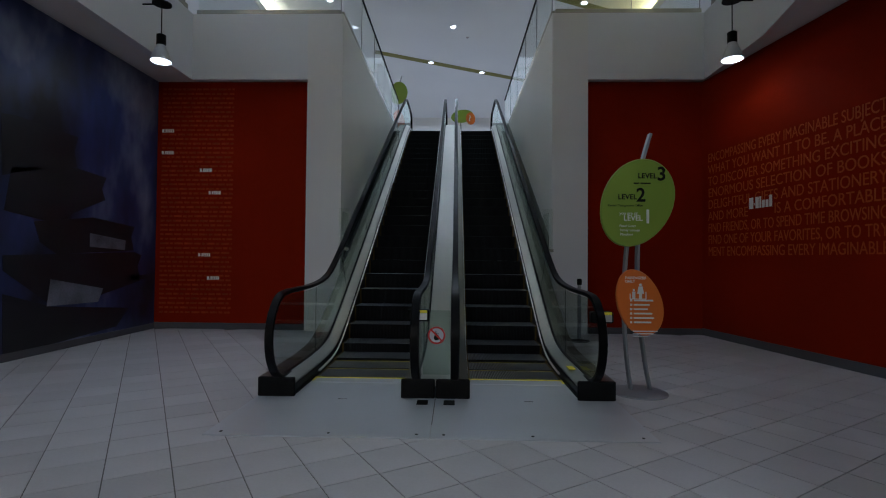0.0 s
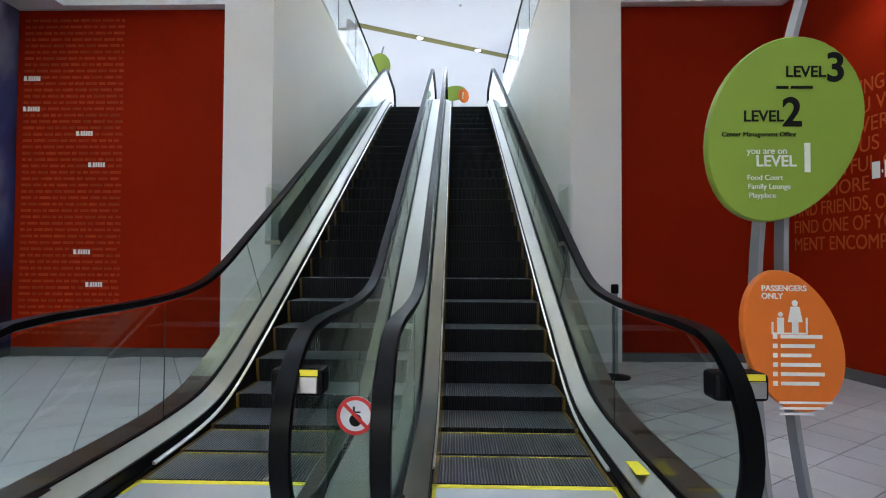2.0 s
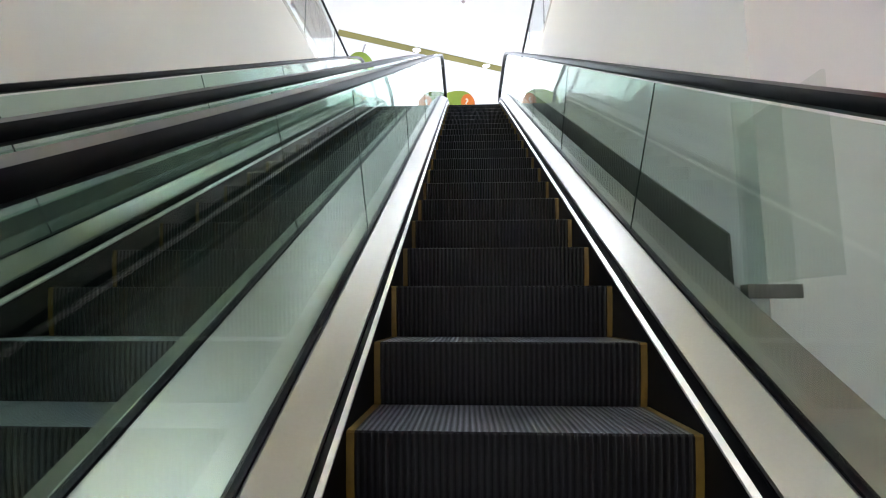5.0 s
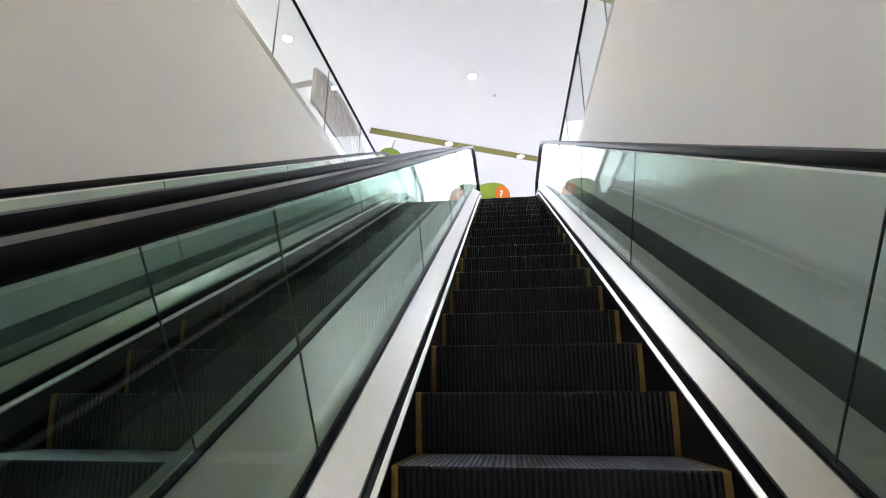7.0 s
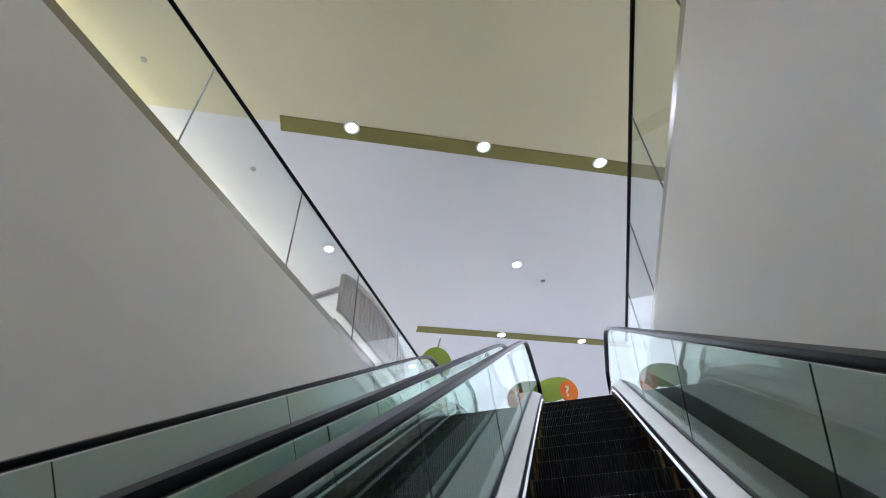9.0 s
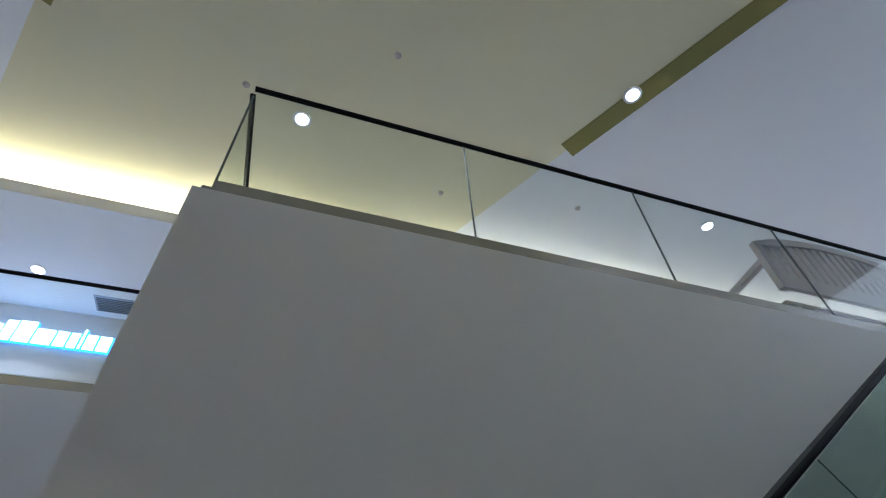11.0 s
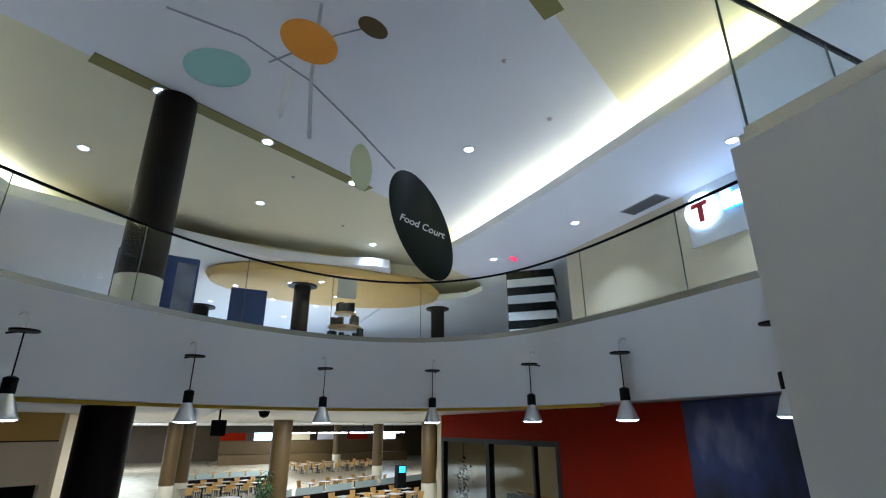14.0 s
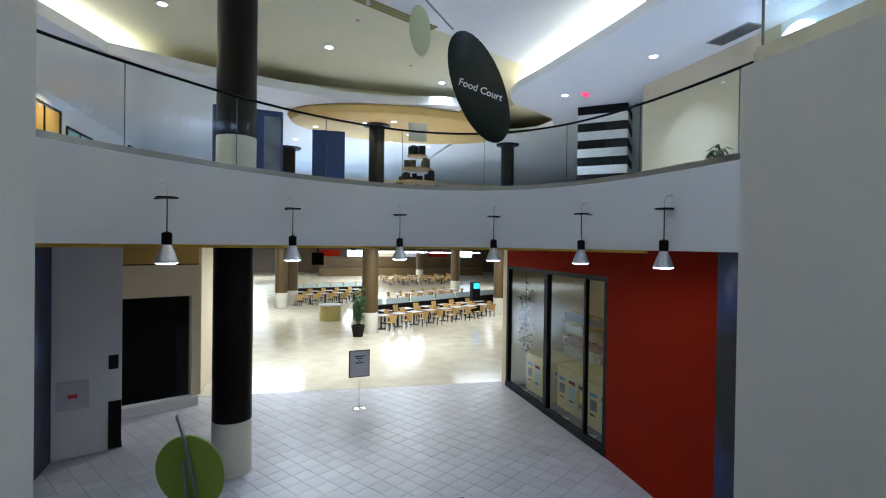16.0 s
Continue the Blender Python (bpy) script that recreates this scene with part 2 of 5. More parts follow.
M = {
    "white": mat("white_paint", (0.74, 0.73, 0.73), 0.55, 0, 0.03, 4, 0.25, 120),
    "fascia": mat("fascia_paint", (0.72, 0.73, 0.76), 0.5, 0, 0.03, 4, 0.2, 120),
    "ceil_white": mat("ceiling_white", (0.78, 0.78, 0.80), 0.8, 0, 0.02, 3, 0.2, 140),
    "ceil_cream": mat("ceiling_cream", (0.70, 0.65, 0.44), 0.8, 0, 0.02, 3, 0.2, 140),
    "olive": mat("slot_olive", (0.22, 0.20, 0.05), 0.7, 0, 0.05),
    "red": mat("red_paint", (0.225, 0.0115, 0.0008), 0.75, 0, 0.06, 5, 0.25, 150, 0, 0, 0.05),
    "red_text": mat("orange_lettering", (0.40, 0.062, 0.004), 0.55, 0, 0.05, 6, 0, 60, 0, 0, 0.3),
    "faint_text": mat("faint_orange_print", (0.30, 0.030, 0.002), 0.6, 0, 0.3, 40, 0, 60, 0, 0, 0.2),
    "black": mat("black_rubber", (0.003, 0.003, 0.0036), 0.34, 0, 0.2, 10, 0, 200, 0.0, 0, 0.09),
    "blackm": mat("black_metal", (0.005, 0.005, 0.0055), 0.5, 0.0, 0.2, 10, 0, 60, 0, 0, 0.12),
    "kick": mat("olive_grey_panel", (0.13, 0.13, 0.11), 0.45, 0, 0.08, 8),
    "skirting": mat("grey_skirting", (0.08, 0.08, 0.09), 0.5, 0, 0.1),
    "steel": brushed("brushed_steel", (0.33, 0.32, 0.285), 0.36),
    "plate": mat("landing_aluminium", (0.58, 0.60, 0.64), 0.38, 0.5, 0.05, 8),
    "deckdark": mat("bronze_deck", (0.16, 0.13, 0.11), 0.35, 0.8, 0.1, 8),
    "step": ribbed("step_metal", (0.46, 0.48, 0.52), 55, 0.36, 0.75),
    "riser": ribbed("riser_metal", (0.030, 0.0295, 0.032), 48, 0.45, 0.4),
    "yellow": mat("yellow_paint", (0.14, 0.085, 0.010), 0.5, 0, 0.25, 30),
    "worn_yellow": mat("worn_yellow_paint", (0.50, 0.42, 0.03), 0.55, 0, 0.5, 60),
    "yellow_label": mat("yellow_label", (0.85, 0.75, 0.03), 0.5),
    "glass": glass_mat("balustrade_glass", (0.82, 0.885, 0.85)),
    "rglass": glass_mat("rail_glass", (0.95, 0.97, 0.955), 0.0, 0.26, 0.012),
    "wglass": glass_mat("shop_glass", (0.80, 0.81, 0.78), 0.0, 0.30, 0.015),
    "pane_edge": mat("pane_edge", (0.10, 0.12, 0.11), 0.4),
    "edge": mat("glass_edge", (0.015, 0.02, 0.018), 0.5),
    "tile": tile_mat("white_floor_tile", (0.52, 0.51, 0.53), 0.36, 0.10),
    "grout": mat("grey_grout", (0.16, 0.155, 0.15), 0.85, 0, 0.15),
    "court": tile_mat("cream_court_floor", (0.62, 0.56, 0.42), 0.16, 0.06),
    "green": mat("green_sign", (0.25, 0.36, 0.04), 0.45, 0, 0.03),
    "orange": mat("orange_sign", (0.72, 0.17, 0.015), 0.45, 0, 0.03),
    "amber": mat("amber_disc", (0.75, 0.30, 0.02), 0.45, 0, 0.03),
    "teal": mat("teal_disc", (0.35, 0.58, 0.58), 0.45, 0, 0.03),
    "lime": mat("pale_green_disc", (0.55, 0.58, 0.36), 0.45, 0, 0.03),
    "bronze": mat("brown_disc", (0.09, 0.06, 0.015), 0.45, 0, 0.03),
    "darkgreen": mat("dark_green_sign", (0.004, 0.009, 0.0045), 0.5, 0, 0.05, 6, 0, 60, 0, 0, 0.25),
    "ink": mat("black_ink", (0.006, 0.007, 0.006), 0.6, 0, 0.1, 6, 0, 60, 0, 0, 0.2),
    "whitetxt": mat("white_ink", (0.82, 0.82, 0.80), 0.6),
    "paper": mat("paper_white", (0.72, 0.72, 0.80), 0.7),
    "redink": mat("red_ink", (0.6, 0.03, 0.03), 0.6),
    "pole": mat("grey_powder_metal", (0.33, 0.34, 0.37), 0.4, 0.5, 0.05, 8, 0.1),
    "trim_steel": mat("bright_trim", (0.80, 0.79, 0.77), 0.30, 0.7, 0.04, 8),
    "chrome": mat("chrome", (0.75, 0.74, 0.72), 0.12, 1.0, 0.03),
    "alu": mat("spun_aluminium", (0.55, 0.56, 0.58), 0.33, 1.0, 0.08, 20),
    # Column bronze darkened for the shade the near columns stand in.
    "column": mat("shaded_column_bronze", (0.009, 0.006, 0.004), 0.45, 0.0, 0.15, 6, 0, 60, 0, 0, 0.16),
    "colbase": mat("cream_column_base", (0.62, 0.58, 0.46), 0.5, 0, 0.05),
    "gold": mat("golden_canopy", (0.62, 0.43, 0.14), 0.6, 0, 0.03),
    "sun": mat("lit_trim_and_print_yellow", (0.80, 0.56, 0.06), 0.6, 0, 0.04),
    "straw": mat("straw_card", (0.46, 0.40, 0.12), 0.6, 0, 0.15, 20),
    # The same column colour, lightened for columns in the bright court.
    "brown": mat("lit_column_brown", (0.10, 0.062, 0.018), 0.45, 0, 0.12, 6),
    "beige": mat("beige_wall", (0.62, 0.53, 0.36), 0.6, 0, 0.04),
    "ochre": mat("ochre_band", (0.45, 0.29, 0.06), 0.6, 0, 0.04),
    "wood": mat("birch_ply", (0.60, 0.36, 0.10), 0.45, 0, 0.15, 16),
    "tabletop": mat("grey_laminate", (0.50, 0.52, 0.55), 0.3, 0, 0.05),
    "leaf": mat("leaf_green", (0.05, 0.11, 0.03), 0.5, 0, 0.3, 30),
    "darkleaf": mat("dark_leaf", (0.010, 0.016, 0.006), 0.9, 0, 0.3, 30, 0, 60, 0, 0, 0.0),
    "frost": mat("frosted_glass", (0.62, 0.74, 0.74), 0.25, 0, 0.03),
    "bin_ochre": mat("ochre_drum", (0.36, 0.29, 0.08), 0.5, 0, 0.06),
    "cream_yellow": mat("cream_card", (0.66, 0.56, 0.25), 0.6, 0, 0.06),
    "blueink": mat("blue_ink", (0.08, 0.25, 0.55), 0.55),
    "soil": mat("dark_soil", (0.03, 0.022, 0.015), 0.9, 0, 0.3, 30),
    "navy": mat("navy_blue", (0.012, 0.03, 0.12), 0.4, 0, 0.05),
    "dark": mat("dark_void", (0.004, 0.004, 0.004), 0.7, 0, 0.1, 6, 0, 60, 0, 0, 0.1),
    "lampglow": glow("lamp_glow", (0.95, 0.97, 1.0), 14),
    "tubeglow": glow("tube_glow", (1.0, 0.95, 0.85), 7),
    "coveglow": glow("cove_glow", (1.0, 0.90, 0.62), 9),
    "signglow": glow("sign_glow", (0.75, 0.88, 1.0), 6.0),
    "blueglow": glow("blue_glow", (0.08, 0.45, 1.0), 3.0),
    "redglow": glow("exit_glow", (1.0, 0.05, 0.12), 1.6),
    "skyglow": glow("window_daylight", (0.75, 0.88, 1.0), 4.0),
    "mural": mural_mat("mural_print"),
    "book": mat("mural_book_ink", (0.010, 0.011, 0.016), 0.45, 0, 0.4, 6),
    "page": mat("mural_page_ink", (0.16, 0.17, 0.21), 0.5, 0, 0.5, 12),
    "chairback": mat("taupe_chair", (0.46, 0.41, 0.40), 0.5, 0, 0.06),
}


# ---- mesh helpers ----
def bx(bm, x0, x1, y0, y1, z0, z1, bevel=0.0):
    v = [bm.verts.new(p) for p in ((x0, y0, z0), (x1, y0, z0), (x1, y1, z0), (x0, y1, z0), (x0, y0, z1), (x1, y0, z1), (x1, y1, z1), (x0, y1, z1))]
    f = [bm.faces.new([v[i] for i in q]) for q in ((3, 2, 1, 0), (4, 5, 6, 7), (0, 1, 5, 4), (1, 2, 6, 5), (2, 3, 7, 6), (3, 0, 4, 7))]
    if bevel:
        es = list({e for q in f for e in q.edges})
        bmesh.ops.bevel(bm, geom=es, offset=bevel, segments=2, affect="EDGES", profile=0.5)
    return bm


def box(x0, x1, y0, y1, z0, z1, bevel=0.0):
    return bx(bmesh.new(), x0, x1, y0, y1, z0, z1, bevel)


def prism(pts, z0, z1, bm=None):
    """A flat polygon drawn out upwards."""
    bm = bm or bmesh.new()
    a = [bm.verts.new((x, y, z0)) for x, y in pts]
    b = [bm.verts.new((x, y, z1)) for x, y in pts]
    n = len(pts)
    bm.faces.new(a[::-1])
    bm.faces.new(b)
    for i in range(n):
        bm.faces.new((a[i], a[(i + 1) % n], b[(i + 1) % n], b[i]))
    bmesh.ops.recalc_face_normals(bm, faces=bm.faces)
    return bm


def band(path, x0, x1, bm=None):
    """A closed ribbon between two lines in the y-z plane, (y, low, high), drawn from x0 to x1."""
    bm = bm or bmesh.new()
    rows = []
    for y, lo, hi in path:
        rows.append([bm.verts.new((x, y, z)) for x, z in ((x0, lo), (x1, lo), (x1, hi), (x0, hi))])
    for a, b in zip(rows, rows[1:]):
        for i in range(4):
            bm.faces.new((a[i], a[(i + 1) % 4], b[(i + 1) % 4], b[i]))
    bm.faces.new(rows[0][::-1])
    bm.faces.new(rows[-1])
    bmesh.ops.recalc_face_normals(bm, faces=bm.faces)
    return bm


def ribs(rows4, x0, x1):
    """A pane between two lines, each rib given as (y low, z low, y high, z high)."""
    bm = bmesh.new()
    rows = [[bm.verts.new(p) for p in ((x0, a, b), (x1, a, b), (x1, c, d), (x0, c, d))] for a, b, c, d in rows4]
    for p, q in zip(rows, rows[1:]):
        for i in range(4):
            bm.faces.new((p[i], p[(i + 1) % 4], q[(i + 1) % 4], q[i]))
    bm.faces.new(rows[0][::-1])
    bm.faces.new(rows[-1])
    bmesh.ops.recalc_face_normals(bm, faces=bm.faces)
    return bm


def extrusion(yy, height, section):
    """A closed section of (x, rise) corners carried along a height line."""
    bm = bmesh.new()
    rows = [[bm.verts.new((x, y, height(y) + r)) for x, r in section] for y in yy]
    k = len(section)
    for p, q in zip(rows, rows[1:]):
        for i in range(k):
            bm.faces.new((p[i], p[(i + 1) % k], q[(i + 1) % k], q[i]))
    bm.faces.new(rows[0][::-1])
    bm.faces.new(rows[-1])
    bmesh.ops.recalc_face_normals(bm, faces=bm.faces)
    return bm


def ribbon(pts, thick, z0, z1, bm=None):
    """A wall of some thickness on a plan line; the line is its right-hand face."""
    bm = bm or bmesh.new()
    P = [Vector((x, y)) for x, y in pts]
    off = []
    for i, p in enumerate(P):
        d = (P[min(i + 1, len(P) - 1)] - P[max(i - 1, 0)]).normalized()
        off.append(p + Vector((-d.y, d.x)) * thick)
    rows = [[bm.verts.new((q.x, q.y, z)) for q, z in ((p, z0), (o, z0), (o, z1), (p, z1))] for p, o in zip(P, off)]
    for a, b in zip(rows, rows[1:]):
        for i in range(4):
            bm.faces.new((a[i], a[(i + 1) % 4], b[(i + 1) % 4], b[i]))
    bm.faces.new(rows[0][::-1])
    bm.faces.new(rows[-1])
    bmesh.ops.recalc_face_normals(bm, faces=bm.faces)
    return bm


def sweep(pts, prof, bm=None, closed=False):
    """A profile (list of side, up offsets) carried along a line in space."""
    bm = bm or bmesh.new()
    P = [Vector(p) for p in pts]
    n = len(P)
    rows = []
    for i, p in enumerate(P):
        d = (P[min(i + 1, n - 1)] - P[max(i - 1, 0)]).normalized()
        side = d.cross(Vector((0, 0, 1)))
        if side.length < 1e-3:
            side = Vector((1, 0, 0))
        side.normalize()
        if rows and side.dot(last) < 0:
            side = -side
        last = side
        up = side.cross(d)
        rows.append([bm.verts.new(p + side * a + up * b) for a, b in prof])
    k = len(prof)
    for a, b in zip(rows, rows[1:]):
        for i in range(k):
            bm.faces.new((a[i], a[(i + 1) % k], b[(i + 1) % k], b[i]))
    bm.faces.new(rows[0][::-1])
    bm.faces.new(rows[-1])
    bmesh.ops.recalc_face_normals(bm, faces=bm.faces)
    return bm


def ring(r, n=10, ry=None):
    return [(r * math.cos(2 * math.pi * i / n), (ry or r) * math.sin(2 * math.pi * i / n)) for i in range(n)]


def lathe(profile, n=24, at=(0, 0, 0), bm=None):
    """(radius, height) pairs spun round the upright axis."""
    bm = bm or bmesh.new()
    rows = []
    for r, z in profile:
        rows.append([bm.verts.new((at[0] + r * math.cos(2 * math.pi * i / n), at[1] + r * math.sin(2 * math.pi * i / n), at[2] + z)) for i in range(n)])
    for a, b in zip(rows, rows[1:]):
        for i in range(n):
            bm.faces.new((a[i], a[(i + 1) % n], b[(i + 1) % n], b[i]))
    bm.faces.new(rows[0][::-1])
    bm.faces.new(rows[-1])
    bmesh.ops.recalc_face_normals(bm, faces=bm.faces)
    return bm


def plaque(a, b, thick, tilt=0.0, n=40, at=(0, 0, 0), egg=0.0):
    """An upright oval slab facing -y, with a slightly rounded rim."""
    bm = bmesh.new()
    c, s = math.cos(tilt), math.sin(tilt)
    rows = []
    for k, y in ((0.985, 0), (1, thick * 0.2), (1, thick * 0.8), (0.985, thick)):
        row = []
        for i in range(n):
            u, w = a * k * math.cos(2 * math.pi * i / n), b * k * math.sin(2 * math.pi * i / n)
            u *= 1 + egg * w / b
            row.append(bm.verts.new((at[0] + u * c - w * s, at[1] + y, at[2] + u * s + w * c)))
        rows.append(row)
    for p, q in zip(rows, rows[1:]):
        for i in range(n):
            bm.faces.new((p[i], p[(i + 1) % n], q[(i + 1) % n], q[i]))
    bm.faces.new(rows[0][::-1])
    bm.faces.new(rows[-1])
    bmesh.ops.recalc_face_normals(bm, faces=bm.faces)
    return bm


def link(name, bm, material, smooth=False):
    me = bpy.data.meshes.new(name)
    bm.to_mesh(me)
    bm.free()
    for m in material if isinstance(material, (list, tuple)) else [material]:
        me.materials.append(M[m])
    if smooth:
        me.polygons.foreach_set("use_smooth", [True] * len(me.polygons))
        me.set_sharp_from_angle(angle=radians(40))
    return new(name, me)


def part(name, bm, material, parent, label="", smooth=False, m=None):
    ob = link(name, bm, material, smooth)
    ob.parent = parent
    if m is not None:
        ob.matrix_basis = m
    if label:
        tagged(ob, label)
    return ob


def thing(name, label, category, m=None, group=""):
    ob = tagged(new(name), label, category, group)
    if m is not None:
        ob.matrix_basis = m
    return ob


def setting(name, bm, material, label="", smooth=False):
    return tagged(link(name, bm, material, smooth), label, "", "", "structure")


def words(name, text, size, m, material, parent, bold=0.0, align="LEFT", squeeze=1.0):
    """Flat lettering in the built-in font, facing +z of its pose."""
    cu = bpy.data.curves.new(name, "FONT")
    cu.body, cu.size, cu.align_x, cu.extrude, cu.offset = text, size, align, 0.0015, bold
    tmp = new(name, cu)
    me = bpy.data.meshes.new_from_object(tmp.evaluated_get(bpy.context.evaluated_depsgraph_get()))
    bpy.data.objects.remove(tmp)
    me.materials.clear()
    me.materials.append(M[material])
    ob = new(name, me)
    ob.parent = parent
    ob.matrix_basis = m @ Matrix.Diagonal((squeeze, 1, 1, 1))
    return ob


# ---- the plan ----
Z1C, Z2, ZK, ZR, ZC, ZS = 4.5, 5.60, 5.78, 6.91, 10.3, 9.85
YP = 3.5
XW = 1.87
# the rim of the atrium, from the north-west corner round by the south to the north-east
RIM = [(-4.6, 3.5), (-4.6, 2.2), (-4.6, 0.9), (-4.58, 0.0), (-4.5, -0.9), (-4.32, -1.8), (-4.0, -2.6), (-3.5, -3.25), (-2.9, -3.7), (-2.2, -3.95), (-1.4, -4.0), (-0.6, -3.85), (0.3, -3.5),
       (1.1, -3.05), (1.9, -2.45), (2.7, -1.7), (3.35, -1.0), (3.9, -0.2), (4.3, 0.8), (4.5, 1.8), (4.53, 3.5)]
S30 = math.tan(radians(30))
YN = 1.12


def nose(y):
    """Height of the escalator's nosing line."""
    f = lambda u: 0.5 * (u + math.sqrt(u * u + 0.12))
    return S30 * (f(y - YN) - f(y - YN - Z2 / S30))


def ease(t):
    t = min(1.0, max(0.0, t))
    return t * t * (3 - 2 * t)


def deck(y):
    """Height of the deck's top line: low at the landings, higher above the steps on the slope."""
    k = ease((y - 0.1) / 1.9) * ease((11.9 - y) / 1.2)
    return nose(y) + 0.17 + 0.02 * k


def grip(y):
    return nose(y) + 0.965 + 0.06 * ease((y - 0.1) / 1.9) * ease((12.2 - y) / 1.5)


# floors
g = bmesh.new()
bx(g, -40, 40, -75, 40, -0.3, -0.006)
setting("floor", g, "grout", "grey grout bed under the tiled mall floor")
slab = setting("floor_upper", prism([(-1.98, 3.62), (-4.6, 3.62), (-4.6, 3.5)] + [(x - 0.02, y - 0.02) for x, y in RIM[1:13]] + [(1.1, -30), (-30, -30), (-30, 30), (-1.98, 30)], Z1C + 0.02, Z2), "white", "upper storey slab, pale")
setting("floor_upper_east", prism([(1.98, 3.62), (4.53, 3.62)] + [(x + 0.02, y - 0.02) for x, y in RIM[:12:-1]] + [(1.1, -30), (30, -30), (30, 30), (1.98, 30)], Z1C + 0.02, Z2), "white", "upper storey slab, pale")
setting("floor_landing", box(-1.98, 1.98, 12.05, 30, Z1C + 0.02, Z2), "tile", "upper landing floor behind the escalators")

# walls of the escalator well, piers and fascia
for s, nm in ((-1, "wall_well_west"), (1, "wall_well_east")):
    a, b = sorted((s * XW, s * 2.5))
    w = box(a, b, YP, 4.3, 0, ZK - 0.09)
    a2, b2 = sorted((s * XW, s * 1.98))
    bx(w, a2, b2, 4.3, 12.05, 0, ZK - 0.09)
    setting(nm, w, "white", "smooth white plaster wall beside the escalator")
for s, x1, nm in ((-1, -5.3, "wall_north_west"), (1, 4.6, "wall_north_east")):
    a, b = sorted((s * 2.5, x1))
    setting(nm, box(a, b, YP + 0.13, YP + 0.33, 0, Z1C), "red", "deep red painted wall beside the escalators")
    setting("baseboard", box(a + 0.002, b - 0.002, YP + 0.115, YP + 0.13, 0, 0.11), "skirting", "dark grey skirting")
setting("fascia_north_west", box(-4.6, -2.5, YP, YP + 0.12, Z1C, ZK - 0.09), "fascia", "white fascia over the red wall")
setting("fascia_north_east", box(2.5, 4.53, YP, YP + 0.12, Z1C, ZK - 0.09), "fascia", "white fascia over the red wall")
setting("fascia_atrium", ribbon(RIM, -0.16, Z1C, ZK - 0.09), "fascia", "curved pale fascia round the atrium opening", True)


def offset(pts, d):
    P = [Vector(p) for p in pts]
    out = []
    for i, p in enumerate(P):
        t = (P[min(i + 1, len(P) - 1)] - P[max(i - 1, 0)]).normalized()
        out.append((p.x - t.y * d, p.y + t.x * d))
    return out


# ceiling of the upper level: cream and white bands, slots, coves
D27 = Vector((0.897, 0.442))


def line_y(x, x0, y0):
    return y0 + (x - x0) * D27.y / D27.x


B1 = (-3.45, 0.33)
B2 = (-3.5, 8.05)
B3 = (-3.4, 15.95)
B0 = (3.33, -3.85)
XA, XB = -6.9, 7.4


def quad_ceiling(name, lo, hi, material, label):
    ylo = [line_y(x, *lo) if lo else -12.6 for x in (XA, XB)]
    yhi = [line_y(x, *hi) if hi else 34 for x in (XA, XB)]
    return setting(name, prism([(XA, ylo[0]), (XB, ylo[1]), (XB, yhi[1]), (XA, yhi[0])], ZC, ZC + 0.2), material, label)


quad_ceiling("ceiling_south", None, B0, "ceil_cream", "cream painted ceiling band")
quad_ceiling("ceiling_atrium", B0, B1, "ceil_white", "white painted ceiling band")
quad_ceiling("ceiling_mid", B1, B2, "ceil_cream", "cream painted ceiling band")
quad_ceiling("ceiling_north", B2, B3, "ceil_white", "white painted ceiling band")
quad_ceiling("ceiling_far", B3, None, "ceil_white", "white painted ceiling band")
# dropped soffits with their rounded ends
WEST = [(-6.35, 34), (-6.35, 12), (-6.35, 4), (-6.3, 0), (-6.2, -4), (-6.0, -7), (-5.85, -8.4), (-5.95, -9.3), (-6.4, -10.0), (-7.4, -10.6), (-8.6, -11.3), (-9.3, -12.4), (-9.2, -13.6), (-8.2, -14.6), (-6.5, -15.2)]
setting("ceiling_west", prism(WEST + [(-6.5, -32), (-26, -32), (-26, 34)], ZS - 0.30, ZS - 0.06), "ceil_white", "white dropped ceiling with a curved cove edge", True)
EAST = [(6.75, 34), (6.75, 0), (6.6, -6.5), (5.75, -9.3), (3.3, -10.45), (1.2, -11.1), (-0.65, -11.55), (-2.6, -11.5), (-4.1, -11.0), (-4.7, -11.0), (-5.3, -12.5), (-6.3, -15.3)]
setting("ceiling_east", prism(EAST + [(-6.48, -32), (26, -32), (26, 34)], ZS - 0.3, ZS), "ceil_white", "white dropped ceiling with a curved edge", True)
# oval golden canopy under the south soffit
can = lathe([(0.02, 0.0), (2.7, 0.0), (2.95, 0.10), (3.05, 0.32), (2.9, 0.5), (0.02, 0.5)], 48)
bmesh.ops.scale(can, vec=(1.5, 0.8, 1), verts=can.verts)
ob = setting("ceiling_canopy", can, "gold", "round golden dropped canopy", True)
ob.matrix_basis = pose(-3.3, -13.9, 9.15)
# back boards that carry the coves
setting("ceiling_cove_west", ribbon([(-6.92, 34), (-6.92, -12.6)], -0.1, ZS, ZC + 0.2), "ceil_cream", "cream cove back")
setting("ceiling_cove_east", ribbon([(7.42, -12.6), (7.42, 34)], -0.1, ZS, ZC + 0.2), "ceil_cream", "cream cove back")
setting("ceiling_cove_south", box(-6.9, 7.4, -12.75, -12.62, ZS, ZC + 0.2), "ceil_cream", "cream cove back")

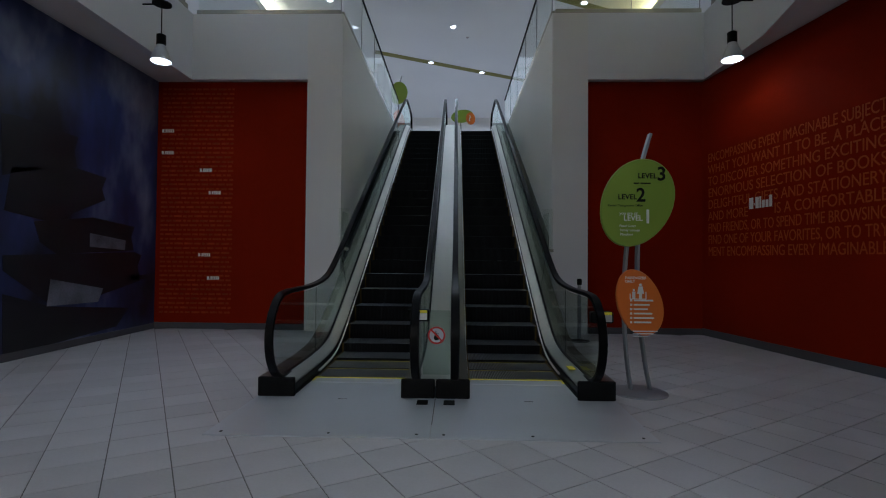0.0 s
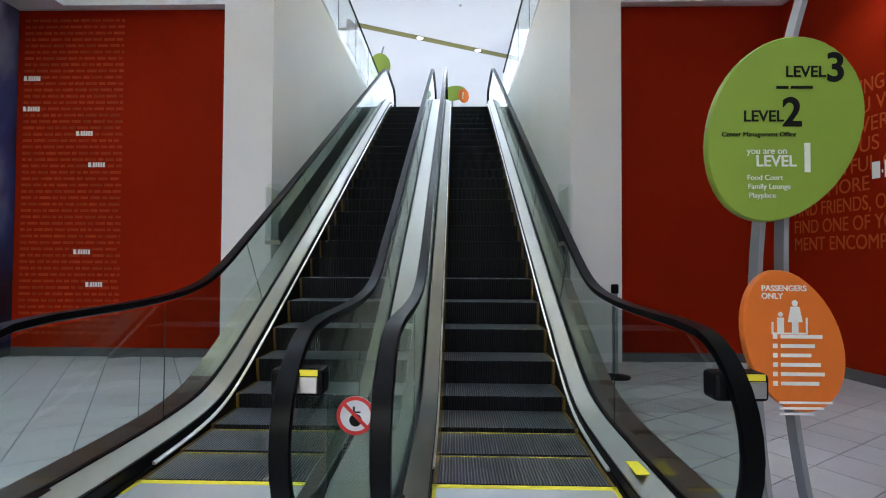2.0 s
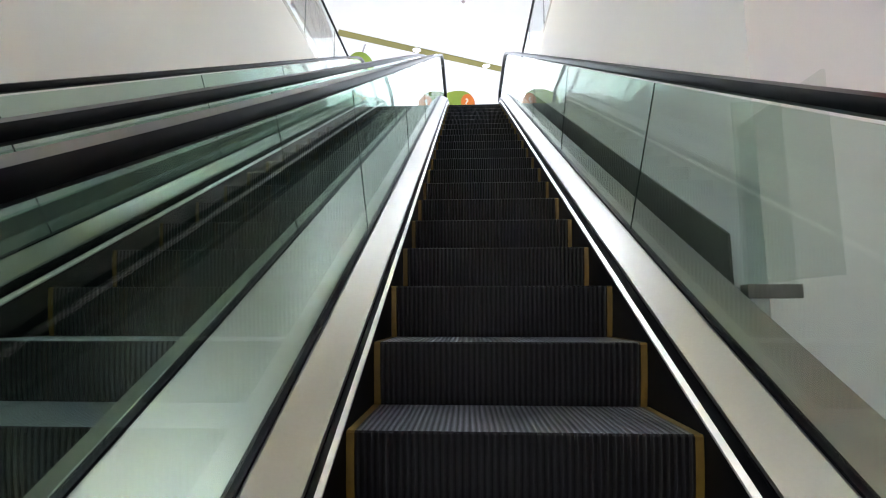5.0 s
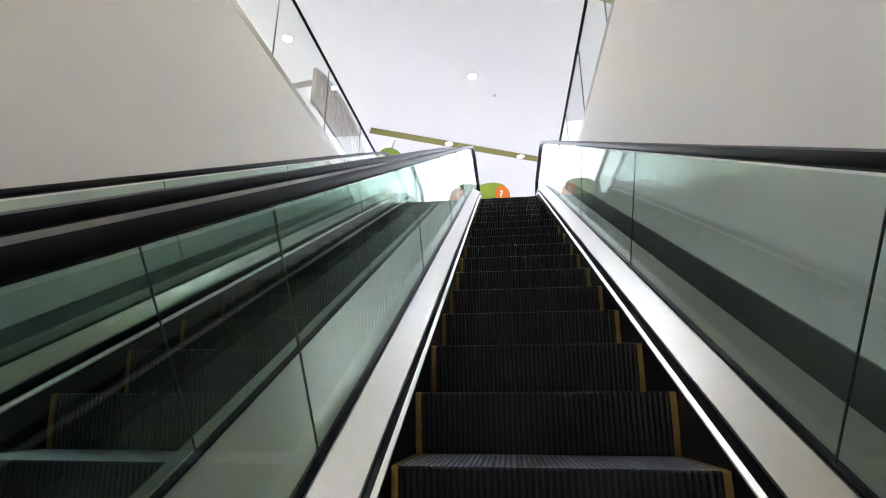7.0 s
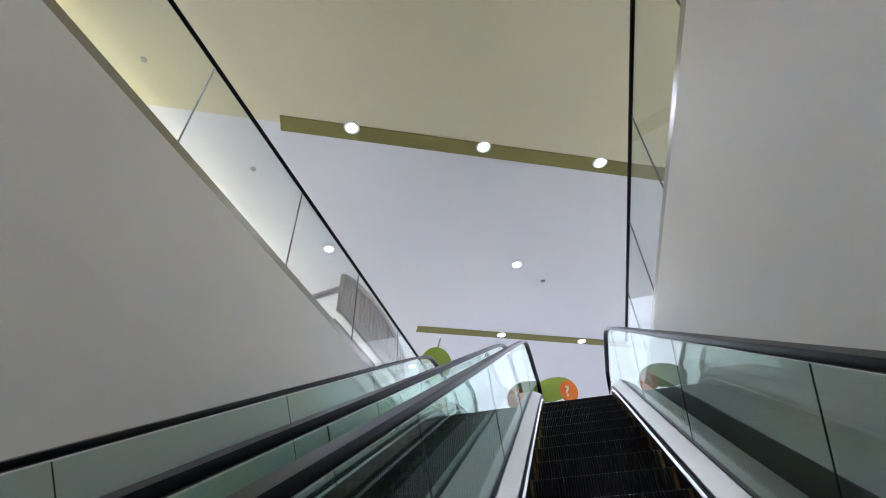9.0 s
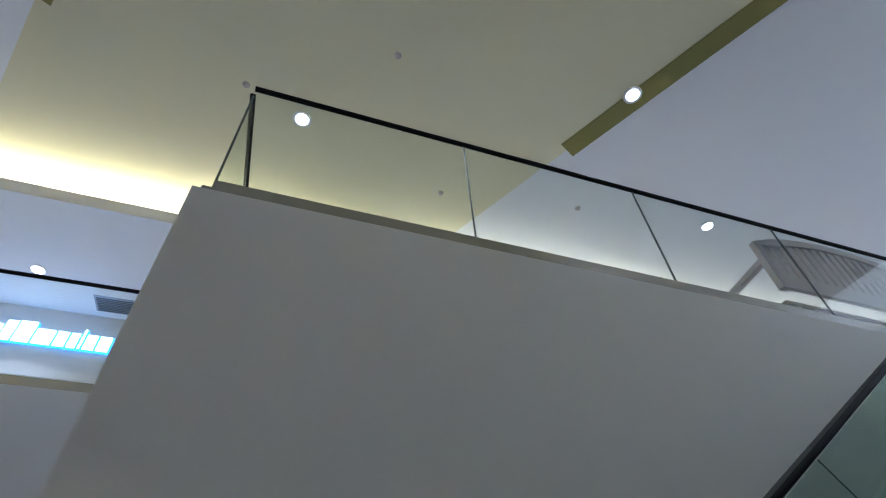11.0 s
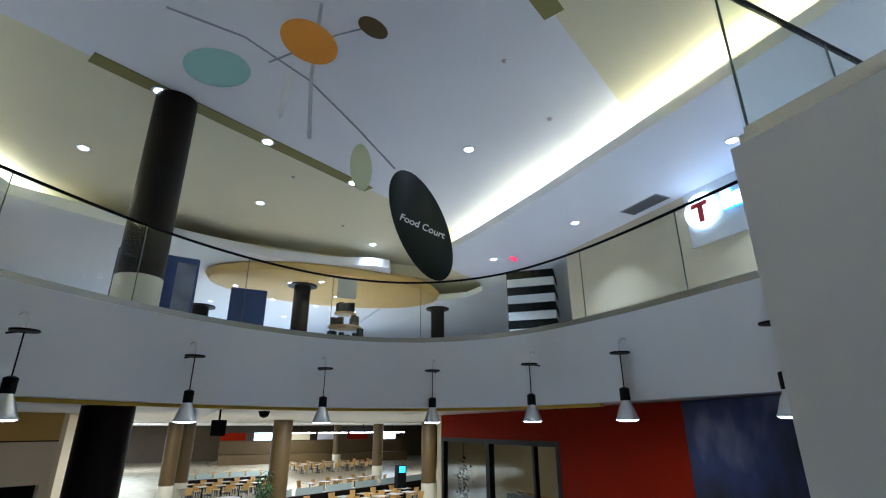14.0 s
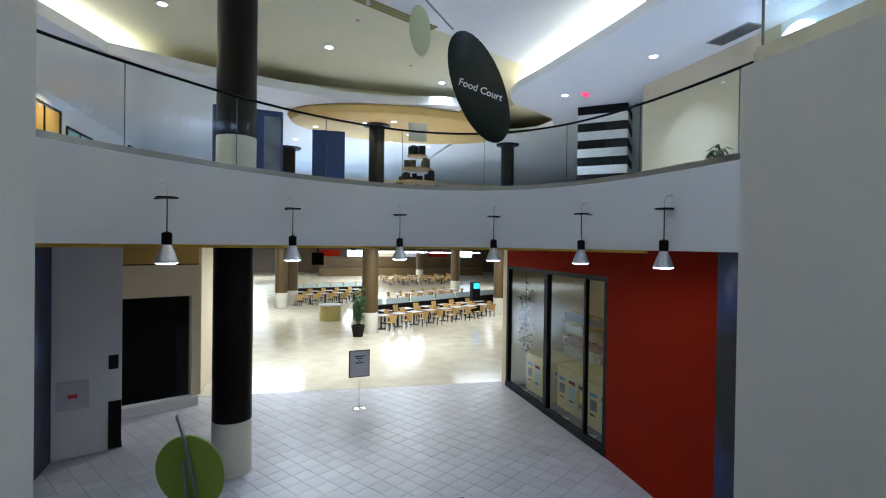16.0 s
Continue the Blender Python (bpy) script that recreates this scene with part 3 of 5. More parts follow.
# outer walls that close the place
setting("wall_far_north", box(-26, 26, 26, 26.3, Z2, 12), "white", "pale far wall of the upper level")
setting("wall_far_south", box(-40, 40, -74, -73.7, 0, 12), "brown", "far wall of the food court")
setting("wall_far_west", box(-26.3, -26, -32, 34, Z2, 12), "beige", "pale far wall")
setting("wall_far_east", box(26, 26.3, -32, 34, Z2, 12), "beige", "pale far wall")
setting("wall_upper_south", box(-26, 26, -32.3, -32, Z2, 12), "beige", "pale far wall")
setting("wall_court_west", box(-40.3, -40, -75, 4, 0, Z1C), "brown", "far wall of the food court")
setting("wall_court_east", box(40, 40.3, -75, 4, 0, Z1C), "brown", "far wall of the food court")
setting("ceiling_court", box(-40, 40, -75, -29.9, Z1C, Z1C + 0.3), "ceil_white", "white food court ceiling")
# Unseen slab added over the ceilings to shut out the world light.
setting("sky_block", box(-40, 40, -76, 40, 12, 12.3), "white", "unseen slab above the ceilings that keeps outside light out")

# level 1 side walls
def slant(name, a, b, z0, z1, material, label, thick=0.15):
    return setting(name, ribbon([a, b], thick, z0, z1), material, label)


slant("wall_east", (4.56, 3.63), (5.03, 0.32), 0, Z1C, "red", "deep red wall with orange lettering")
slant("baseboard_east", (4.545, 3.62), (5.015, 0.32), 0, 0.12, "skirting", "dark grey skirting", 0.013)
slant("wall_mural_east", (5.03, 0.31), (5.6, -5.85), 0, Z1C, "mural", "dark blue printed mural wall")
slant("wall_east_white", (5.6, -5.87), (4.5, -6.37), 0, Z1C, "white", "off-white wall panel by the dark shopfront")
slant("baseboard_white", (5.585, -5.9), (4.49, -6.395), 0, 0.12, "skirting", "black skirting", -0.013)
slant("wall_east_return", (4.5, -6.4), (5.1, -8.3), 0, Z1C, "white", "white return wall")
XM = -5.28
setting("wall_mural_west", box(XM - 0.15, XM, 0.0, 3.62, 0, Z1C), "mural", "dark blue printed mural wall with a stack of books")
setting("wall_west_red", prism([(-5.60, -3.20), (-5.3, 0.0), (-5.45, 0.0), (-5.75, -3.20)], 0, Z1C), "red", "deep red painted shop wall")
setting("wall_west_over", prism([(-5.72, -8.8), (-5.60, -3.20), (-5.75, -3.20), (-5.87, -8.8)], 3.90, Z1C), "red", "red band over the shop windows")
setting("wall_west_end", box(-13, -5.72, -9.1, -8.82, 0, Z1C), "beige", "end wall of the shop")
setting("baseboard_west", box(XM, XM + 0.013, 0.01, 3.6, 0, 0.1), "skirting", "dark skirting")
setting("wall_shop_back", box(-13.2, -13, -9, 3.6, 0, Z1C), "beige", "back wall of the book shop")
setting("wall_shop_side", box(-13, -5.47, 0.2, 0.4, 0, Z1C), "beige", "side wall of the book shop")

# ceiling over the cove in the south-west corner
setting("ceiling_cove_west", box(-13, -6.4, -17, -9.2, ZC + 0.07, ZC + 0.14), "ceil_cream", "cream ceiling above the glowing cove")

# ---- escalators ----
Y0, Y1 = -0.6, 12.3
STEPS_Y = [round(Y0 + 0.1 * i, 3) for i in range(int((Y1 - Y0) / 0.1) + 1)]
SEAMS = [-0.45, 0.57, 2.22, 3.87, 5.52, 7.17, 8.82, 10.47, 12.35]
PHASE = 0.12


def ys(a, b):
    return [a] + [y for y in STEPS_Y if a + 0.02 < y < b - 0.02] + [b]


def step_mesh():
    """One moulded step: tread, curved riser, yellow side strips."""
    bm = bmesh.new()
    w = 0.5
    prof = [(0.415, 0.0), (0.006, 0.0), (0.0, -0.006), (0.001, -0.024), (0.004, -0.06), (0.014, -0.14), (0.03, -0.22), (0.05, -0.28), (0.08, -0.28), (0.03, -0.03), (0.415, -0.03)]
    xs = [-w, -w + 0.024, w - 0.024, w]
    rows = [[bm.verts.new((x, y, z)) for y, z in prof] for x in xs]
    k = len(prof)
    for c, (a, b) in enumerate(zip(rows, rows[1:])):
        for i in range(k):
            f = bm.faces.new((a[i], a[(i + 1) % k], b[(i + 1) % k], b[i]))
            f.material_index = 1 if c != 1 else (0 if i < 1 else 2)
    bm.faces.new(rows[0][::-1])
    bm.faces.new(rows[-1])
    bmesh.ops.recalc_face_normals(bm, faces=bm.faces)
    me = bpy.data.meshes.new("step")
    bm.to_mesh(me)
    bm.free()
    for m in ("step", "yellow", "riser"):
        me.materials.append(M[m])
    return me


STEP = step_mesh()


def lean(y):
    """Set-back of a glass joint's top: square to the slope, upright at the landings."""
    return 0.40 * ease((y - 0.7) / 1.2) * ease((11.2 - y) / 1.0)


def newel(cx, y, z, r, a0, a1, n=12):
    return [(cx, y + r * math.cos(a0 + (a1 - a0) * i / n), z + r * math.sin(a0 + (a1 - a0) * i / n)) for i in range(n + 1)]


def escalator(c):
    e = thing("escalator", "steel and glass escalator with black handrails", "escalator", None, "escalators")
    y = PHASE
    while y < 11.9:
        st = new("step", STEP)
        st.parent = e
        st.matrix_basis = pose(c, y, nose(y), 0, 0, 0)
        y += 0.4
    # landing and comb plates
    part("comb_plate", box(c - 0.5, c + 0.5, -0.10, PHASE - 0.008, -0.02, 0.012, 0.004), "plate", e)
    part("comb_marking", box(c - 0.505, c + 0.505, PHASE - 0.045, PHASE - 0.006, 0.0125, 0.015), "yellow_label", e, "worn yellow comb line")
    for y in (PHASE, PHASE + 0.4):
        part("step_marking", box(c - 0.47, c + 0.47, y + 0.372, y + 0.386, nose(y) + 0.001, nose(y) + 0.0035), "worn_yellow", e, "thin worn yellow line")
    for s in (-1, 1):
        x0, x1 = sorted((c + s * 0.478, c + s * 0.5))
        part("edge_marking", box(x0, x1, -0.05, PHASE - 0.012, 0.0125, 0.0150), "yellow_label", e, "yellow edge line")
    part("upper_comb_plate", box(c - 0.5, c + 0.5, 11.9, 12.3, Z2 - 0.05, Z2 + 0.005), "plate", e)
    for s in (-1, 1):
        inner = (c > 0) == (s < 0)
        yy = ys(Y0, Y1)
        X = lambda a, b: sorted((c + s * a, c + s * b))
        part("skirt", band([(y, nose(y) - 0.30, deck(y) - 0.147) for y in yy], *X(0.504, 0.515)), "blackm", e, "black skirt panel", True)
        part("skirt_trim", extrusion(ys(0.25, 12.0), deck, [(c + s * 0.514, -0.122), (c + s * 0.493, -0.136), (c + s * 0.493, -0.146), (c + s * 0.514, -0.146)]), "trim_steel", e, "bright steel strip")
        part("skirt_brush", band([(y, deck(y) - 0.121, deck(y) - 0.072) for y in yy], *X(0.506, 0.524)), "black", e, "", True)
        part("inner_deck", extrusion(yy, deck, [(c + s * 0.626, 0.0), (c + s * 0.618, 0.003), (c + s * 0.512, -0.056), (c + s * 0.509, -0.066), (c + s * 0.515, -0.07), (c + s * 0.626, -0.03)]), "steel", e, "brushed steel inner deck")
        part("glass_channel", band([(y, deck(y) - 0.09, deck(y) + 0.008) for y in yy], *X(0.628, 0.656)), "black", e, "", True)
        lim = 0.82 if inner else 0.84
        part("outer_deck_low", band([(y, deck(y) - 0.06, deck(y)) for y in ys(Y0, 1.25)], *X(0.658, lim)), "steel" if inner else "deckdark", e, "", True)
        part("outer_deck", band([(y, deck(y) - 0.06, deck(y)) for y in ys(1.252, Y1)], *X(0.658, lim)), "steel", e, "brushed steel outer deck", True)
        if not inner:
            part("side_cladding", band([(y, min(-0.004, nose(y) - 0.9) if y < 3.4 else nose(y) - 0.9, deck(y) - 0.062) for y in yy], *X(0.80, 0.838)), "alu", e, "", True)
        # newel foot
        fx = X(0.49, 0.84) if not inner else X(0.50, 0.815)
        ft = box(fx[0], fx[1], -0.64, -0.602, 0.0, 0.185, 0.015)
        part("newel_foot", ft, "blackm", e, "black newel foot")
        ft2 = band([(y, 0.0, 0.088) for y in (-0.60, -0.2, 0.35)], *X(0.517, 0.80))
        part("foot_side", ft2, "blackm", e)
        # glass
        for a, b in zip(SEAMS, SEAMS[1:]):
            rib = lambda y: (y, deck(y), y - lean(y), grip(y - lean(y)) - 0.045)
            g = [rib(y) for y in ys(a + 0.002, b - 0.002)]
            if a < -0.4:
                arc = []
                for q in range(1, 8):
                    t = math.pi / 2 * q / 8
                    y = -0.45 - 0.45 * math.cos(t)
                    arc.append((y, 0.53 - 0.375 * math.sin(t), y, 0.54 + 0.375 * math.sin(t)))
                g = arc + g
            if b > 12.3:
                arc = []
                for q in range(7, 0, -1):
                    t = math.pi / 2 * q / 8
                    y = 12.35 + 0.40 * math.cos(t)
                    arc.append((y, Z2 + 0.53 - 0.375 * math.sin(t), y, Z2 + 0.54 + 0.375 * math.sin(t)))
                g = g + arc
            gl = part("glass_panel", ribs(g, *X(0.637, 0.647)), "glass", e, "clear greenish glass panel")
            gl.visible_shadow = False
            if a > -0.4:
                part("glass_joint", ribs([rib(a - 0.0022), rib(a + 0.0022)], *X(0.640, 0.644)), "edge", e)
        hx = c + s * 0.642
        line = [(hx, -0.2, 0.15), (hx, -0.5, 0.165)] + newel(hx, -0.5, 0.565, 0.40, -math.pi / 2, -math.pi * 1.5, 16)[1:]
        line += [(hx, y, grip(y)) for y in ys(-0.35, 12.3)]
        line += newel(hx, 12.35, Z2 + 0.565, 0.40, math.pi / 2, -math.pi / 2, 14) + [(hx, 12.0, Z2 + 0.165)]
        part("handrail", sweep(line, [(0.040, 0.0), (0.036, 0.018), (0.018, 0.028), (-0.018, 0.028), (-0.036, 0.018), (-0.040, 0.0), (-0.034, -0.014), (0.034, -0.014)]), "black", e, "black rubber handrail", True)
    return e


east = escalator(0.82)
west = escalator(-0.82)
for host, x in ((east, 1.462), (west, -0.178)):
    out = box(x - 0.075, x + 0.125, -0.80, -0.70, 0.735, 0.84, 0.018)
    btn = part("emergency_button", out, "blackm", host, "black stop switch box with a yellow label")
    part("button_label", box(x + 0.025, x + 0.105, -0.8035, -0.8005, 0.815, 0.838), "yellow_label", btn, "yellow label")
    part("button_cover", box(x + 0.025, x + 0.105, -0.812, -0.8005, 0.752, 0.812, 0.004), "alu", btn, "clear plastic cover over the switch")
part("warning_label", box(1.355, 1.44, -0.10, 0.06, 0.172, 0.178), "yellow_label", east, "yellow warning label")
# the sign plate between the handrails
pl = thing("centre_plate", "grey plate with a no wheelchair sign between handrails", "sign")
part("panel", box(-0.13, 0.13, -0.44, -0.425, 0.175, 0.80, 0.004), "glass", pl, "clear guard pane")
rg = plaque(0.085, 0.085, 0.004, 0, 32, (0.0, -0.446, 0.56))
part("disc", rg, "paper", pl)
ringb = bmesh.new()
for k in range(32):
    a0, a1 = 2 * math.pi * k / 32, 2 * math.pi * (k + 1) / 32
    vs = [ringb.verts.new((r * math.cos(a), -0.4475, 0.56 + r * math.sin(a))) for r, a in ((0.068, a0), (0.085, a0), (0.085, a1), (0.068, a1))]
    ringb.faces.new(vs)
part("red_ring", ringb, "redink", pl)
part("red_slash", box(-0.08, 0.08, -0.449, -0.448, -0.008, 0.008), "redink", pl, "", False, pose(0, 0, 0.56, 0, 45, 0))
wc = plaque(0.028, 0.028, 0.001, 0, 20, (0.0, -0.4482, 0.54))
bx(wc, -0.012, -0.003, -0.4482, -0.4475, 0.55, 0.60)
bx(wc, -0.012, 0.022, -0.4482, -0.4475, 0.572, 0.579)
part("wheelchair", wc, "ink", pl)
# steel landing plate in front
lp = thing("landing_plate", "worn aluminium floor plate before the escalators", "floor plate")
for a, b in ((-1, -0.004), (0.004, 1)):
    pts = [(-1.655, -1.65), (-0.004, -1.65), (-0.004, -0.10), (-1.66, -0.10)] if a < 0 else [(0.004, -1.65), (1.645, -1.65), (1.66, -0.10), (0.004, -0.10)]
    part("plate", prism(pts, -0.004, 0.008), "plate", lp)

for x in (-0.11, 0.13):
    part("rubber_strip", box(x - 0.05, x + 0.05, -0.84, -0.70, 0.0085, 0.0115), "blackm", lp, "dark worn rubber strip")
for x in (-0.85, 0.85):
    part("lifting_slot", box(x - 0.04, x + 0.04, -0.70, -0.69, 0.0082, 0.0095), "blackm", lp)
for x in (-1.55, -0.75, -0.1, 0.1, 0.75, 1.55):
    part("screw", lathe([(0.012, 0.0082), (0.012, 0.0105), (0.004, 0.0112)], 10, (x, -1.58, 0)), "blackm", lp)

# grey kick panels along the foot of the well walls
for s, nm in ((-1, "baseboard_well_west"), (1, "baseboard_well_east")):
    a, b = sorted((s * (XW - 0.012), s * (XW - 0.001)))
    setting(nm, band([(y, nose(y) - 0.2, nose(y) + 0.22) for y in ys(3.75, 11.6)], a, b), "kick", "dark olive grey kick panel along the sloping wall foot")

# glass rails round the well and the atrium
def rail_run(name, pts, label, seam=1.25, cap=True, group="glass rails", off=0.055):
    """A kerb channel, glass panes and a dark cap rail along a plan line."""
    r = thing(name, label, "railing", None, group)
    P = [Vector((x, y)) for x, y in pts]
    part("kerb", ribbon(pts, 0.12, ZK - 0.09, ZK), "steel", r, "brushed steel glazing channel")
    # walk the line in panes
    dense = [P[0]]
    for a, b in zip(P, P[1:]):
        n = max(1, int((b - a).length / 0.15))
        dense += [a.lerp(b, (k + 1) / n) for k in range(n)]
    run, cur = 0.0, [dense[0]]
    mid = lambda L: offset([(p.x, p.y) for p in L], off)
    for a, b in zip(dense, dense[1:]):
        run += (b - a).length
        cur.append(b)
        if run >= seam or b is dense[-1]:
            q = mid(cur)
            gl = part("pane", ribbon(q, 0.012, ZK, ZR - 0.03), "rglass", r)
            gl.visible_shadow = False
            d = (b - a).normalized()
            e = (q[-1][0], q[-1][1])
            part("joint", ribbon([(e[0] - d.x * 0.004, e[1] - d.y * 0.004), (e[0] + d.x * 0.004, e[1] + d.y * 0.004)], 0.014, ZK, ZR - 0.03), "pane_edge", r)
            run, cur = 0.0, [b]
    if cap:
        q = mid(dense)
        part("cap_rail", sweep([(x, y, ZR - 0.015) for x, y in q], ring(0.022, 8)), "blackm", r, "slim dark handrail", True)
    return r


rail_run("glass_rail", [(-1.87, 12.0), (-1.87, 3.6)][::-1], "clear glass guard rail beside the escalator well", 1.6, True, "glass rails", 0.004)
rail_run("glass_rail", [(1.87, 12.0), (1.87, 3.6)], "clear glass guard rail beside the escalator well", 1.6, True, "glass rails", 0.004)
rail_run("glass_rail", [(-4.55, 3.53), (-1.93, 3.53)], "clear glass guard rail over the red wall")
rail_run("glass_rail", [(1.93, 3.53), (4.5, 3.53)], "clear glass guard rail over the red wall")
fine = []
Pm = [Vector(p) for p in RIM]
for i in range(len(Pm) - 1):
    p0, p1, p2, p3 = Pm[max(i - 1, 0)], Pm[i], Pm[i + 1], Pm[min(i + 2, len(Pm) - 1)]
    for k in range(5):
        t = k / 5
        v = 0.5 * ((2 * p1) + (p2 - p0) * t + (2 * p0 - 5 * p1 + 4 * p2 - p3) * t * t + (3 * p1 - p0 - 3 * p2 + p3) * t ** 3)
        fine.append((v.x, v.y))
fine.append(RIM[-1])
rail_run("glass_rail", [p for p in fine if p[1] < 3.4][::-1], "long curved glass guard rail round the atrium", 1.6)

# Yellow court light on the soffit edge, put into this strip's colour.
setting("trim_lit_soffit", ribbon(offset(RIM[4:18], -0.19), -0.10, Z1C - 0.05, Z1C), "sun", "yellow strip coloured as the lit soffit edge under the fascia")

# ---- columns ----
def column(x, y, r, z0, z1, base=1.05, cap=False, paint="column"):
    c = thing("column", "round dark bronze column with a cream base", "column", pose(x, y, z0), "columns")
    part("base", lathe([(r * 1.01, 0), (r * 1.01, base - 0.01), (r * 0.99, base)], 32), "colbase", c, "cream painted base", True)
    part("shaft", lathe([(r, base), (r, z1 - z0)], 32), paint, c, "bronze shaft toned for its light", True)
    if cap:
        part("collar", lathe([(r * 1.05, z1 - z0 - 0.06), (r * 1.75, z1 - z0 - 0.05), (r * 1.75, z1 - z0), (r, z1 - z0)], 32), "column", c, "flat round collar", True)
    return c


column(2.03, -4.55, 0.37, 0, Z1C)
column(2.0, -4.55, 0.37, Z2, ZC - 0.06, 1.0)
# Court columns take the lighter tone, their stronger light put into the colour.
for x, y, r in ((-2.75, -19.3, 0.42), (1.9, -30.2, 0.42), (-12.3, -24.8, 0.45), (-15.5, -61, 0.5), (1.2, -31.8, 0.4), (-14, -40, 0.45)):
    column(x, y, r, 0, Z1C, 1.05, False, "brown")
for x, y, r, h in ((-2.08, -13.2, 0.30, 9.16), (-7.6, -13.2, 0.27, 8.8), (1.2, -13.4, 0.26, 8.1)):
    column(x, y, r, Z2, h, 0.05, True)

# ---- pendants on the fascia ----
def pendant():
    p = thing("pendant_lamp", "spun aluminium pendant lamp on a dark wall bracket", "lamp", None, "pendant lamps")
    # hangs from a bracket plate on the fascia at y = 0 behind it
    part("bracket", lathe([(0.02, 0.865), (0.135, 0.868), (0.135, 0.888), (0.02, 0.892)], 24), "blackm", p, "dark round bracket plate", True)
    part("arm", sweep([(0, 0.3, 0.875), (0, 0.0, 0.875)], ring(0.012, 6)), "blackm", p)
    hook = [(0, 0.0, 0.89), (0, 0, 1.0), (0, 0.03, 1.06), (0, 0.1, 1.09), (0, 0.17, 1.06)]
    part("hook", sweep(hook, ring(0.008, 6)), "alu", p, "bent conduit", True)
    part("rod", lathe([(0.008, 0.42), (0.008, 0.87)], 8), "blackm", p)
    part("socket", lathe([(0.055, 0.24), (0.066, 0.25), (0.066, 0.40), (0.025, 0.42)], 20), "blackm", p, "black ribbed socket", True)
    part("shade", lathe([(0.148, 0.0), (0.152, 0.012), (0.137, 0.03), (0.122, 0.08), (0.098, 0.15), (0.068, 0.21), (0.06, 0.245), (0.05, 0.245), (0.09, 0.14), (0.14, 0.0)], 28), "alu", p, "bell shade of spun aluminium", True)
    part("lens", lathe([(0.01, -0.02), (0.11, -0.016), (0.139, -0.004), (0.135, 0.014), (0.01, 0.014)], 24), "lampglow", p, "lit lens")
    return p


PEND = [(-4.3, 2.07, -90), (4.2, 2.03, 90), (-4.42, -0.15, -87), (-4.02, -1.75, -70), (-2.97, -3.27, -37), (-1.13, -3.68, 11), (0.9, -2.85, 30), (2.5, -1.42, 44)]
first = None
for x, y, a in PEND:
    # the arm points from the lamp to the fascia behind it
    m = pose(x, y, 4.25, 0, 0, a + 180 if abs(a) != 90 else -a)
    if first is None:
        first = pendant()
        first.matrix_basis = m
    else:
        copy_thing(first, m)
    lamp("SPOT", "pendant_light", pose(x, y, 4.21), 24, (0.95, 0.97, 1.0), 0.12, None, 165)

# ---- ceiling lamps, slots ----
def slot(x0, y0, x1, y1):
    """A painted strip recess with small square lamps beside it."""
    a, b = Vector((x0, y0)), Vector((x1, y1))
    d = (b - a).normalized()
    n = Vector((-d.y, d.x)) * 0.17
    setting("ceiling_slot", prism([(a + n)[:], (b + n)[:], (b - n)[:], (a - n)[:]], ZC - 0.02, ZC - 0.004), "olive", "olive painted recess strip in the ceiling")


def along(p, k):
    return (p[0] + D27.x * k, p[1] + D27.y * k)


slot(*B2, *along(B2, 12.2))
slot(*B3, *along(B3, 11.5))
slot(*B1, *along(B1, 11.5))
slot(*B0, *along(B0, -6.6))


def downlight(x, y, z, r=0.11, watts=0, col=(0.88, 0.94, 1.0)):
    d = thing("downlight", "lit round recessed ceiling downlight", "light", pose(x, y, z), "ceiling downlights")
    part("trim", lathe([(r * 0.9, -0.004), (r * 1.3, -0.012), (r * 1.35, -0.002)], 20), "white", d, "white trim ring", True)
    part("lens", lathe([(0.005, -0.012), (r * 0.9, -0.012), (r * 0.9, -0.003)], 20), "lampglow", d, "glowing lens")
    if watts:
        lamp("AREA", "downlight_beam", pose(x, y, z - 0.03), watts, col, r * 2, None, 100)


DW = 28
for x, y, w in ((-4.22, 3.75, 160), (-2.28, 8.52, 160), (0.0, 9.68, 160), (2.2, 10.76, 160), (0.03, 13.65, 200), (-4.25, 11.65, 160), (-2.27, 0.88, 160), (-4.1, -3.77, 160), (-4.0, -10.83, 120), (0.0, -8.88, 160),
                (4.03, -7.46, 160), (4.6, 11.9, 0), (0.0, 1.98, 0), (-2.1, -6.55, 0), (0.2, -5.4, 160), (2.3, -4.4, 0), (-1.0, 17.1, 200), (1.4, 18.3, 0), (3.6, 5.5, 160)):
    downlight(x, y, ZC - 0.021, 0.11, DW if w else 0)
for x, y in ((-8.15, -0.2), (-8.05, -4.9), (-7.6, -8.6), (-8.1, 4.2), (-8.2, 9.0)):
    downlight(x, y, ZS - 0.305, 0.11, 60)
for x, y in ((8.4, -4), (8.4, 2), (8.4, 8)):
    downlight(x, y, ZS - 0.305, 0.11, 60)
for x, y in ((-1.6, -13.0), (-3.6, -14.3), (0.2, -14.2), (-2.6, -12.4)):
    downlight(x, y, 9.145, 0.09, 60, (1, 0.9, 0.7))
for x, y in ((-1.5, -17.5), (-3.5, -18), (1.0, -19), (-5.5, -18.5), (-2.5, -21)):
    downlight(x, y, ZS - 0.305, 0.09, 110, (1, 0.95, 0.85))
# sprinklers and detectors
for x, y in ((-3.9, 2.9), (-5.0, 6.3), (-4.6, 8.9), (-3.3, -0.9), (-5.1, -2.0), (-0.6, -6.9), (-2.6, -9.6), (0.6, 14.6), (-2.8, 4.9)):
    s = thing("smoke_detector", "small white ceiling detector", "detector", pose(x, y, ZC), "ceiling detectors")
    part("housing", lathe([(0.02, -0.045), (0.04, -0.03), (0.055, -0.001)], 16), "chairback", s, "", True)
